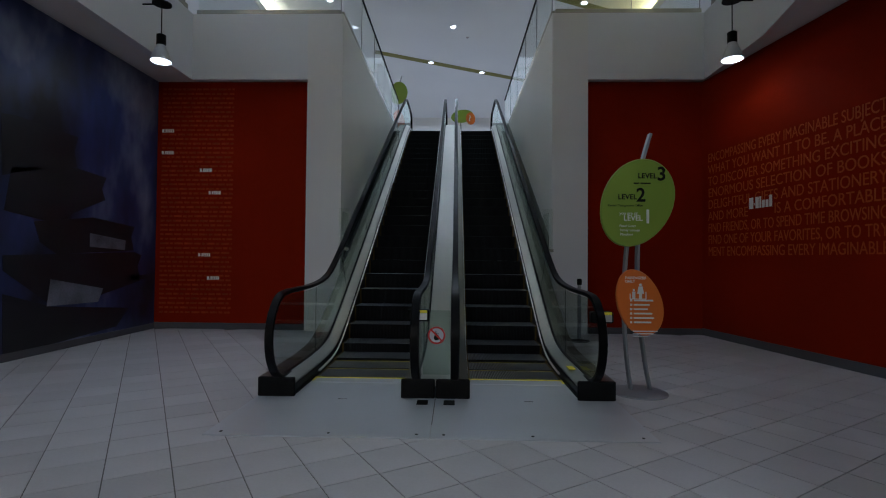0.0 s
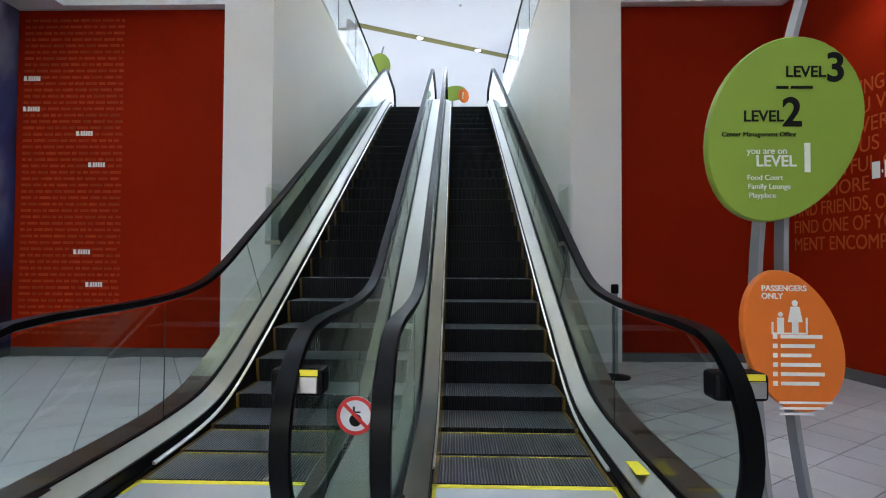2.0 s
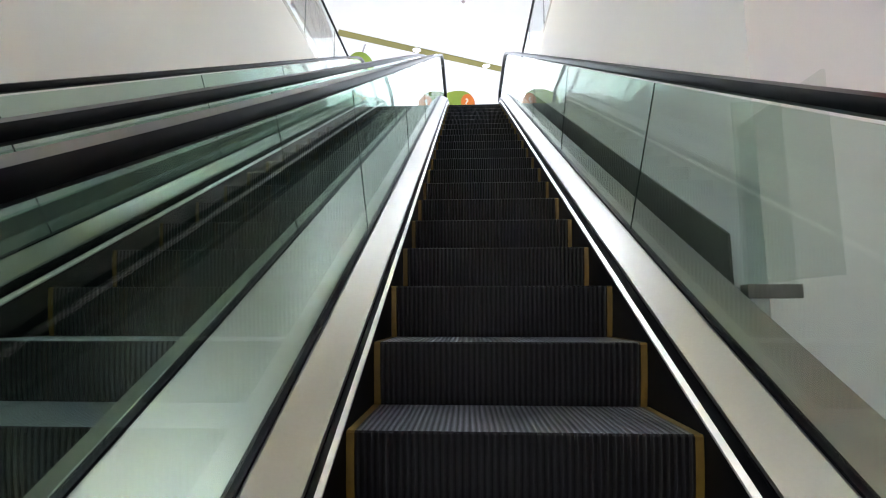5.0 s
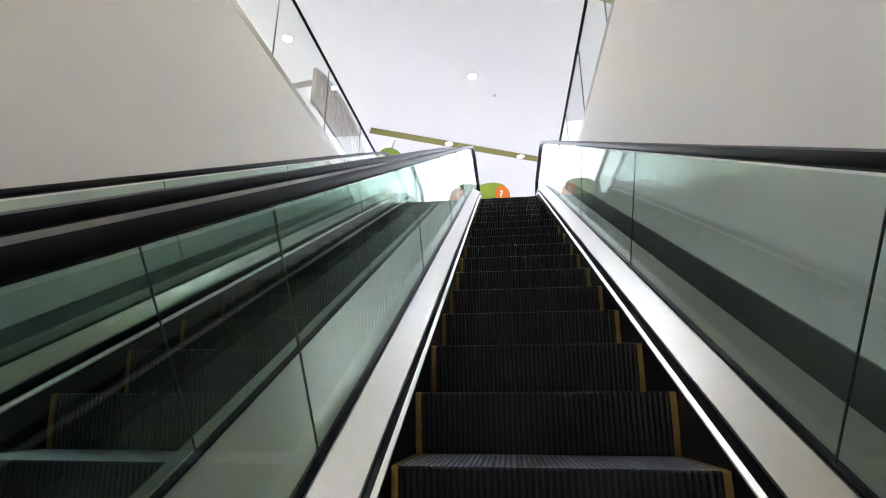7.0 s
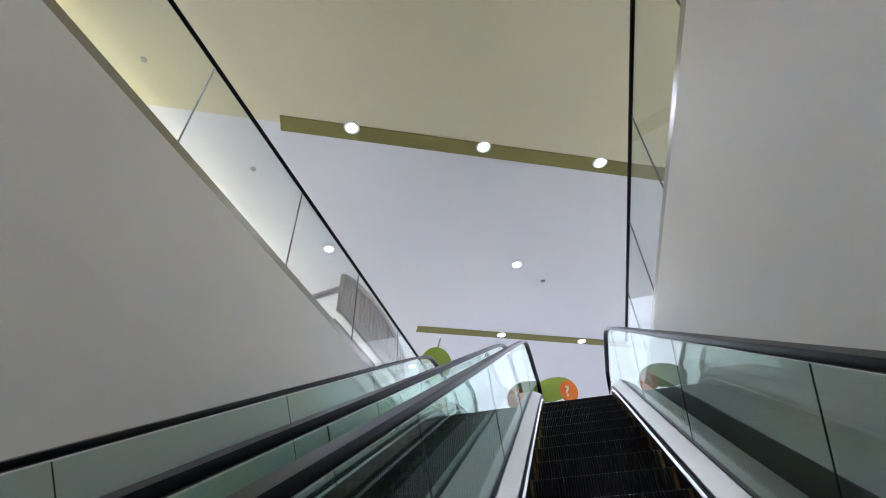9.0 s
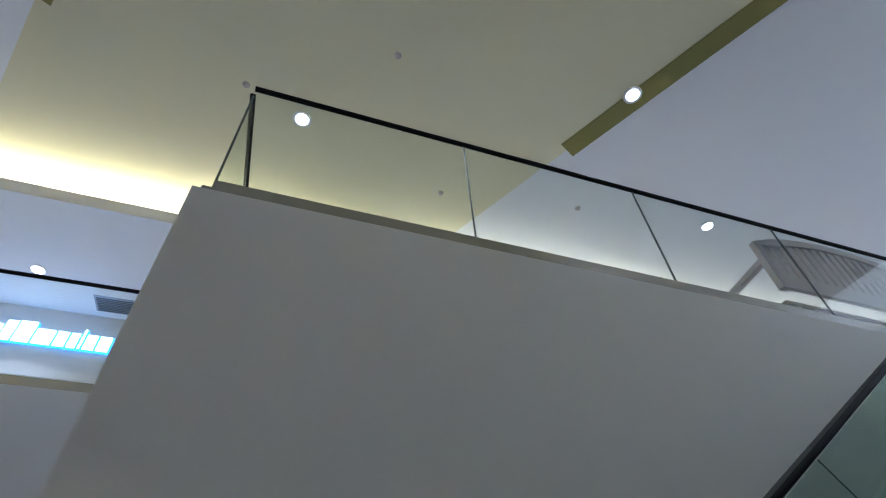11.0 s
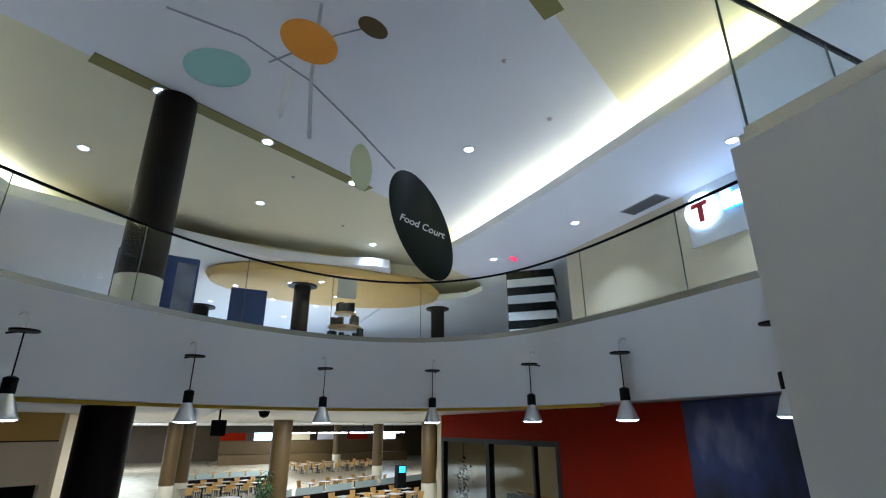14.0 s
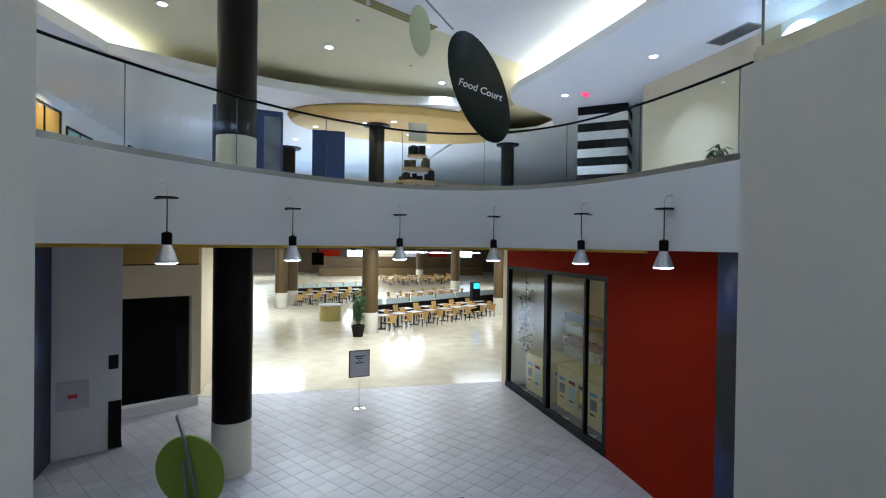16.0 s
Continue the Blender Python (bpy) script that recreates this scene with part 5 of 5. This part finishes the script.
# ---- ground floor shop windows ----
wn = tagged(new("window_1"), "black framed shop windows onto a book shop", "", "", "structure")
WA, WB = Vector((-5.72, -8.8)), Vector((-5.60, -3.20))
wang = math.degrees(math.atan2((WB - WA).y, (WB - WA).x))
wn.matrix_basis = pose(WA.x, WA.y, 0, 0, 0, wang)
L = (WB - WA).length
for a, b in ((0, 0.14), (2.62, 2.82), (L - 0.14, L)):
    part("mullion", box(a, b, 0.0, 0.14, 0.16, 3.79, 0.01), "blackm", wn)
part("mullion", box(4.62, 4.70, 0.02, 0.12, 0.16, 3.79), "blackm", wn)
part("head", box(0, L, 0.0, 0.14, 3.792, 3.90), "blackm", wn)
part("sill", box(0, L, -0.02, 0.14, 0.0, 0.158), "blackm", wn)
for a, b in ((0.14, 2.62), (2.82, 4.62), (4.70, L - 0.14)):
    g = part("pane", box(a, b, 0.06, 0.07, 0.16, 3.79), "wglass", wn)
    g.visible_shadow = False
lamp("AREA", "shop_light", pose(-8.5, -5.5, 4.3), 38, (1, 0.86, 0.55), 3)
lamp("AREA", "shop_light", pose(-10.5, -2.5, 4.3), 38, (1, 0.86, 0.55), 3)
rnd = random.Random(3)
for sx, sy, n in ((-6.75, -7.6, 5), (-6.85, -5.8, 5), (-6.8, -4.2, 5)):
    bs = thing("book_bin", "cream display bin with posters on its side", "display", pose(sx, sy, 0.0), "shop bins")
    part("body", box(-0.5, 0.5, -0.8, 0.8, 0, 1.15, 0.02), "cream_yellow", bs)
    part("rim", box(-0.52, 0.52, -0.82, 0.82, 1.151, 1.18, 0.005), "straw", bs)
    for k in range(3):
        y = -0.72 + 0.5 * k
        ps = part("poster", box(0.502, 0.506, y, y + 0.42, 0.22, 0.95), ("cream_yellow", "lime", "straw")[k], bs)
        part("title_bar", box(0.507, 0.509, y + 0.05, y + 0.37, 0.80, 0.89), ("blueink", "red", "ink")[k], ps)
        part("picture", box(0.507, 0.509, y + 0.07, y + 0.35, 0.45, 0.72), ("page", "teal", "sun")[k], ps)
        part("text_bar", box(0.507, 0.509, y + 0.07, y + 0.3, 0.32, 0.36), "ink", ps)
    # end of the bin that faces the mall
    for k in range(2):
        x = -0.42 + 0.45 * k
        ps = part("poster", box(x, x + 0.38, 0.802, 0.806, 0.22, 0.95), ("lime", "cream_yellow")[k], bs)
        part("title_bar", box(x + 0.05, x + 0.33, 0.807, 0.809, 0.80, 0.89), ("ink", "blueink")[k], ps)
        part("picture", box(x + 0.06, x + 0.32, 0.807, 0.809, 0.42, 0.72), ("sun", "teal")[k], ps)
for sy in (-7.6, -5.4, -3.2):
    sh = thing("book_shelf", "tall book shelf full of face-out books", "shelf", pose(-7.75, sy, 0, 0, 0, 0), "book shelves")
    part("carcass", box(-0.35, -0.3, -1.0, 1.0, 0, 2.4), "wood", sh)
    for k in range(6):
        part("shelf", box(-0.3, 0.12, -1.0, 1.0, 0.2 + 0.38 * k, 0.23 + 0.38 * k), "wood", sh)
        bk = bmesh.new()
        y = -0.95
        while y < 0.9:
            w = rnd.uniform(0.08, 0.16)
            bx(bk, -0.1, 0.05, y, y + w - 0.02, 0.232 + 0.38 * k, 0.232 + 0.38 * k + rnd.uniform(0.2, 0.31))
            y += w
        tagged(part("books", bk, ("paper", "page", "colbase", "red", "beige", "pole")[k], sh), "rows of books", "", "", "stuff")

for k, (y, z) in enumerate(((-8.3, 2.9), (-8.25, 2.2), (-8.3, 1.6))):
    hp = thing("hanging_plant", "dark trailing plant hanging inside the shop window", "plant", pose(-6.15, y, z), "hanging plants")
    lv = bmesh.new()
    r2 = random.Random(20 + k)
    for q in range(90):
        c = Vector((r2.gauss(0, 0.09), r2.gauss(0, 0.12), r2.gauss(0, 0.2)))
        d = Vector((r2.uniform(-1, 1), r2.uniform(-1, 1), r2.uniform(-1, 0.4))).normalized() * 0.13
        w = d.cross(Vector((0.3, 0.2, 1))).normalized() * 0.03
        lv.faces.new([lv.verts.new(p) for p in (c, c + d * 0.5 + w, c + d, c + d * 0.5 - w)])
    tagged(part("leaves", lv, "darkleaf", hp), "small dark leaves", "", "", "stuff")
    part("cord", lathe([(0.006, 0.0), (0.006, Z1C - z)], 6), "blackm", hp)

# dark shopfront in the east
sf = tagged(new("window_2"), "dark closed shopfront with an ochre band above", "", "", "structure")
FA, FB = Vector((5.12, -8.32)), Vector((3.46, -9.1))
fang = math.degrees(math.atan2((FB - FA).y, (FB - FA).x))
sf.matrix_basis = pose(FA.x, FA.y, 0, 0, 0, fang)
FL = (FB - FA).length
part("base", box(-0.3, FL, -0.1, 0.2, 0, 0.27, 0.01), "white", sf)
part("header", box(-0.3, FL, -0.02, 0.2, 3.05, 3.9), "beige", sf)
part("band", box(-0.3, FL, -0.02, 0.2, 3.93, Z1C), "ochre", sf, "ochre band")
part("band_line", box(-0.3, FL, -0.015, 0.2, 3.9, 3.93), "blackm", sf)
part("jamb", box(FL - 0.16, FL, -0.02, 0.2, 0.27, 3.05), "beige", sf)
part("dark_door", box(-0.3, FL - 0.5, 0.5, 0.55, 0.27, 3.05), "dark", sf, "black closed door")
part("side_glass", box(FL - 0.5, FL - 0.16, 0.16, 0.17, 0.27, 3.05), "wglass", sf)
# Near-black sheet stands in for the unlit depth behind the shopfront.
part("black_backing", box(-0.3, FL, 0.9, 0.95, 0, Z1C), "dark", sf)
setting("wall_east_shop", prism([(3.46, -9.1), (5.12, -8.32), (9, -8.3), (9, -20), (3.6, -20)][2:] + [(3.55, -10.1)], 0, Z1C), "beige", "beige wall beside the dark shopfront")
ip = thing("access_panel", "grey wall panel with red lettering", "panel")
WN = (Vector((4.5, -6.37)) - Vector((5.6, -5.87))).normalized()
pw = Vector((5.6, -5.87)) + WN * 0.35
wa = math.degrees(math.atan2(WN.y, WN.x))
ip.matrix_basis = pose(pw.x, pw.y, 0, 0, 0, wa)
part("plate", box(-0.28, 0.28, -0.015, -0.003, 1.0, 1.6), "alu", ip)
part("mark", box(-0.08, 0.08, -0.018, -0.0155, 1.24, 1.32), "redink", ip)
part("wood_corner", box(0.62, 0.86, -0.03, -0.003, 0.02, 1.05), "column", ip)
part("notice", box(0.62, 0.80, -0.02, -0.004, 1.75, 2.05), "ink", ip, "black notice")

# ---- food court ----
sd = thing("sign_stand", "framed notice on a chrome pole stand", "sign", pose(-0.85, -7.7, 0.004, 0, 0, 8))
part("base", lathe([(0.19, 0.0), (0.19, 0.01), (0.06, 0.03), (0.03, 0.06)], 28), "chrome", sd, "", True)
part("pole", lathe([(0.016, 0.05), (0.016, 0.86)], 12), "chrome", sd, "", True)
part("frame", box(-0.29, 0.29, -0.015, 0.015, 0.86, 1.6, 0.004), "blackm", sd)
part("sheet", box(-0.265, 0.265, 0.0155, 0.018, 0.885, 1.575), "paper", sd)
tl = bmesh.new()
for i, w in enumerate((0.14, 0.09, 0.02, 0.12)):
    bx(tl, -w, w, 0.019, 0.02, 1.42 - 0.06 * i, 1.45 - 0.06 * i)
part("text_bars", tl, "navy", sd)


def court_chair():
    c = thing("court_chair", "bent birch plywood chair on black steel legs", "chair", None, "food court chairs")
    part("seat", box(-0.2, 0.2, -0.2, 0.2, 0.43, 0.45, 0.008), "wood", c)
    b = bmesh.new()
    pts = [(-0.16, 0.45), (0.16, 0.45), (0.21, 0.85), (-0.21, 0.85)]
    v0 = [b.verts.new((x, 0.2 + (z - 0.45) * 0.2, z)) for x, z in pts]
    v1 = [b.verts.new((x, 0.215 + (z - 0.45) * 0.2, z)) for x, z in pts]
    b.faces.new(v0)
    b.faces.new(v1[::-1])
    for i in range(4):
        b.faces.new((v0[i], v0[(i + 1) % 4], v1[(i + 1) % 4], v1[i]))
    bmesh.ops.recalc_face_normals(b, faces=b.faces)
    part("backrest", b, "wood", c)
    for x, y in ((-0.17, -0.17), (0.17, -0.17), (-0.17, 0.17), (0.17, 0.17)):
        part("leg", box(x - 0.012, x + 0.012, y - 0.012, y + 0.012, 0, 0.43), "blackm", c)
    return c


def court_table():
    t = thing("court_table", "square grey table on a black pedestal", "table", None, "food court tables")
    part("tabletop", box(-0.36, 0.36, -0.36, 0.36, 0.72, 0.75, 0.01), "tabletop", t)
    part("edge", box(-0.365, 0.365, -0.365, 0.365, 0.725, 0.745), "wood", t)
    part("pedestal", lathe([(0.25, 0), (0.25, 0.02), (0.04, 0.04), (0.035, 0.72)], 16), "blackm", t)
    return t


ch0, tb0, n0 = court_chair(), court_table(), 0
rnd = random.Random(11)


def row(x0, y0, x1, y1, n, spread=0.75):
    global n0
    a, b = Vector((x0, y0)), Vector((x1, y1))
    d = (b - a).normalized()
    ang = math.degrees(math.atan2(d.y, d.x))
    q = Vector((-d.y, d.x))
    for i in range(n):
        p = a.lerp(b, i / max(1, n - 1))
        for k, (ob, off, turn) in enumerate(((tb0, 0, 0), (ch0, spread, 0), (ch0, -spread, 180))):
            c = p + q * off
            m = pose(c.x, c.y, 0.002, 0, 0, ang + turn + (rnd.uniform(-12, 12) if k else 0))
            if n0 == 0 and k == 0:
                ob.matrix_basis = m
            elif n0 == 0 and k == 1:
                ob.matrix_basis = m
            else:
                copy_thing(ob, m)
        n0 += 1


row(-3.5, -20.2, -10.6, -23.8, 8)
row(-4.0, -22.0, -11.0, -25.6, 6)
row(1.0, -31.5, -4.5, -33.5, 6)
row(0.6, -33.8, -5, -36, 6)
row(-6.5, -31.0, -12, -34.5, 6)
row(-9, -48, -17, -50, 6)
row(-9, -52, -18, -54, 6)
row(0, -40, -5, -42, 5)
# low partitions
def partition(x0, y0, x1, y1, h=1.0):
    p = thing("low_partition", "low dark partition topped with pale frosted glass", "partition", None, "court partitions")
    part("wall", ribbon([(x0, y0), (x1, y1)], 0.25, 0, h * 0.62), "column", p, "dark panelled base")
    part("top", ribbon([(x0, y0), (x1, y1)], 0.30, h * 0.62, h * 0.66), "tabletop", p)
    n = 6
    for i in range(n):
        a, b = Vector((x0, y0)).lerp(Vector((x1, y1)), i / n + 0.01), Vector((x0, y0)).lerp(Vector((x1, y1)), (i + 1) / n - 0.01)
        part("frosted_pane", ribbon([a[:], b[:]], 0.02, h * 0.66, h), "frost", p)


partition(-2.6, -24.6, -14.5, -31.0)
partition(1.5, -38, -5.5, -40)
br = thing("round_bin", "ochre drum shaped waste counter with a grey top", "bin", pose(-1.05, -23.9, 0.002))
part("drum", lathe([(0.62, 0), (0.62, 0.85), (0.6, 0.88)], 32), "bin_ochre", br, "", True)
part("top", lathe([(0.64, 0.88), (0.64, 0.93), (0.01, 0.93)], 32), "tabletop", br)
# plant by the column
def plant(x, y, z, h, seed):
    p = thing("potted_plant", "leafy green plant in a dark pot", "plant", pose(x, y, z))
    part("pot", lathe([(0.24, 0), (0.33, 0.5), (0.34, 0.55), (0.3, 0.55), (0.28, 0.48)], 24), "column", p, "dark round pot", True)
    r = random.Random(seed)
    st = bmesh.new()
    lv = bmesh.new()
    for s in range(5):
        a = r.uniform(0, 6.28)
        top = Vector((0.25 * math.cos(a), 0.25 * math.sin(a), h * r.uniform(0.6, 1)))
        sweep([(0.05 * math.cos(a), 0.05 * math.sin(a), 0.45), (top * 0.6)[:], top[:]], ring(0.012, 5), st)
        for k in range(110):
            t = r.uniform(0.25, 1)
            c = Vector((0.05 * math.cos(a), 0.05 * math.sin(a), 0.45)).lerp(top, t)
            b = r.uniform(0, 6.28)
            d = Vector((math.cos(b), math.sin(b), r.uniform(-0.5, 0.5)))
            e = c + d * r.uniform(0.18, 0.38)
            w = Vector((-d.y, d.x, 0)) * 0.042
            mdl = c.lerp(e, 0.5) + Vector((0, 0, 0.04))
            v = [lv.verts.new(q) for q in (c, mdl + w, e - Vector((0, 0, 0.05)), mdl - w)]
            lv.faces.new(v)
    part("stems", st, "column", p)
    tagged(part("leaves", lv, "leaf", p), "narrow green leaves", "", "", "stuff")


plant(-2.05, -18.3, 0.002, 2.75, 5)
plant(-8.6, -3.6, Z2, 1.5, 7)
spk = thing("hanging_speaker", "black box loudspeaker hung under the court ceiling", "speaker", pose(0.35, -6.3, 4.02))
part("cabinet", box(-0.14, 0.14, -0.1, 0.1, 0, 0.3, 0.015), "blackm", spk)
part("bracket", box(-0.02, 0.02, -0.02, 0.02, 0.3, 0.5), "blackm", spk)
dm = thing("camera_dome", "small dark security camera dome", "camera dome", pose(-0.5, -6.4, 4.5))
part("dome", lathe([(0.01, -0.14), (0.08, -0.11), (0.11, -0.04), (0.12, 0.0)], 20), "blackm", dm, "", True)
# tube lights over the far counters
for x in (-16, -13.2, -10.4, -7.6):
    tbl = thing("tube_light", "long glowing ceiling tube light", "light", pose(x, -42, 3.7), "tube lights")
    part("tube", box(-1.25, 1.25, -0.12, 0.12, 0, 0.1), "tubeglow", tbl)
    part("hanger", box(-0.02, 0.02, -0.02, 0.02, 0.1, 0.8), "blackm", tbl)
tbl = thing("price_totem", "dark kiosk with a glowing blue screen", "kiosk", pose(-10.9, -25.9, 0))
part("body", box(-0.28, 0.28, -0.3, 0.3, 0, 2.0, 0.04), "blackm", tbl)
part("screen", box(-0.2, 0.2, 0.301, 0.31, 1.6, 1.95), "blueglow", tbl)
wp = thing("food_counter", "far food counter with dark opening and bright menu boards", "counter", pose(-12, -64, 0))
part("front", box(-14, 10, -0.4, 0.4, 0, 1.1), "brown", wp)
part("back", box(-14, 10, -2.2, -2.0, 1.1, 2.6), "brown", wp)
for k in range(6):
    part("menu_board", box(-13 + 4 * k, -10 + 4 * k, -1.99, -1.9, 2.7, 3.6), ("signglow", "red", "paper", "beige", "signglow", "red")[k], wp)

# ---- floor tiles ----
TS = 0.356
TA = radians(32.5)
ca, sa = math.cos(TA), math.sin(TA)
tm = bmesh.new()
bx(tm, -TS / 2 + 0.004, TS / 2 - 0.004, -TS / 2 + 0.004, TS / 2 - 0.004, -0.006, 0.0)
TILE = bpy.data.meshes.new("tile")
tm.to_mesh(TILE)
tm.free()
TILE.materials.append(M["tile"])
floor = bpy.data.objects["floor"]
near, far = [], []
for i in range(-65, 65):
    for j in range(-65, 65):
        x, y = (i * ca - j * sa) * TS, (i * sa + j * ca) * TS - 1.0
        if not (-6.0 < x < 6.3 and -10.4 < y < 3.7):
            continue
        if -1.40 < x < 1.40 and y > -1.40:
            continue
        (near if abs(x + 0.4) < 3.0 and -8.5 < y < -1.6 else far).append((x, y))
near.sort(key=lambda p: (p[0] - 0.2) ** 2 + (p[1] + 4) ** 2)
far += near[300:]
for x, y in near[:300]:
    t = new("tile", TILE)
    t.parent = floor
    t.matrix_basis = pose(x, y, 0, 0, 0, 32.5)
vs, fs = [], []
h = TS / 2 - 0.004
for x, y in far:
    k = len(vs)
    for z in (-0.006, 0.0):
        for a, b in ((-h, -h), (h, -h), (h, h), (-h, h)):
            vs.append((x + a * ca - b * sa, y + a * sa + b * ca, z))
    fs += [(k + 4, k + 5, k + 6, k + 7), (k, k + 1, k + 5, k + 4), (k + 1, k + 2, k + 6, k + 5), (k + 2, k + 3, k + 7, k + 6), (k + 3, k, k + 4, k + 7)]
me = bpy.data.meshes.new("tiles")
me.from_pydata(vs, [], fs)
me.materials.append(M["tile"])
ob = new("tiles", me)
ob.parent = floor
tagged(ob, "white square floor tiles", "", "", "stuff")
setting("floor_court", prism([(-40, -75), (40, -75), (40, -10.0), (6.3, -10.0), (-0.5, -9.6), (-6, -9.2), (-40, -9.2)], -0.005, 0.003), "court", "polished cream food court floor")
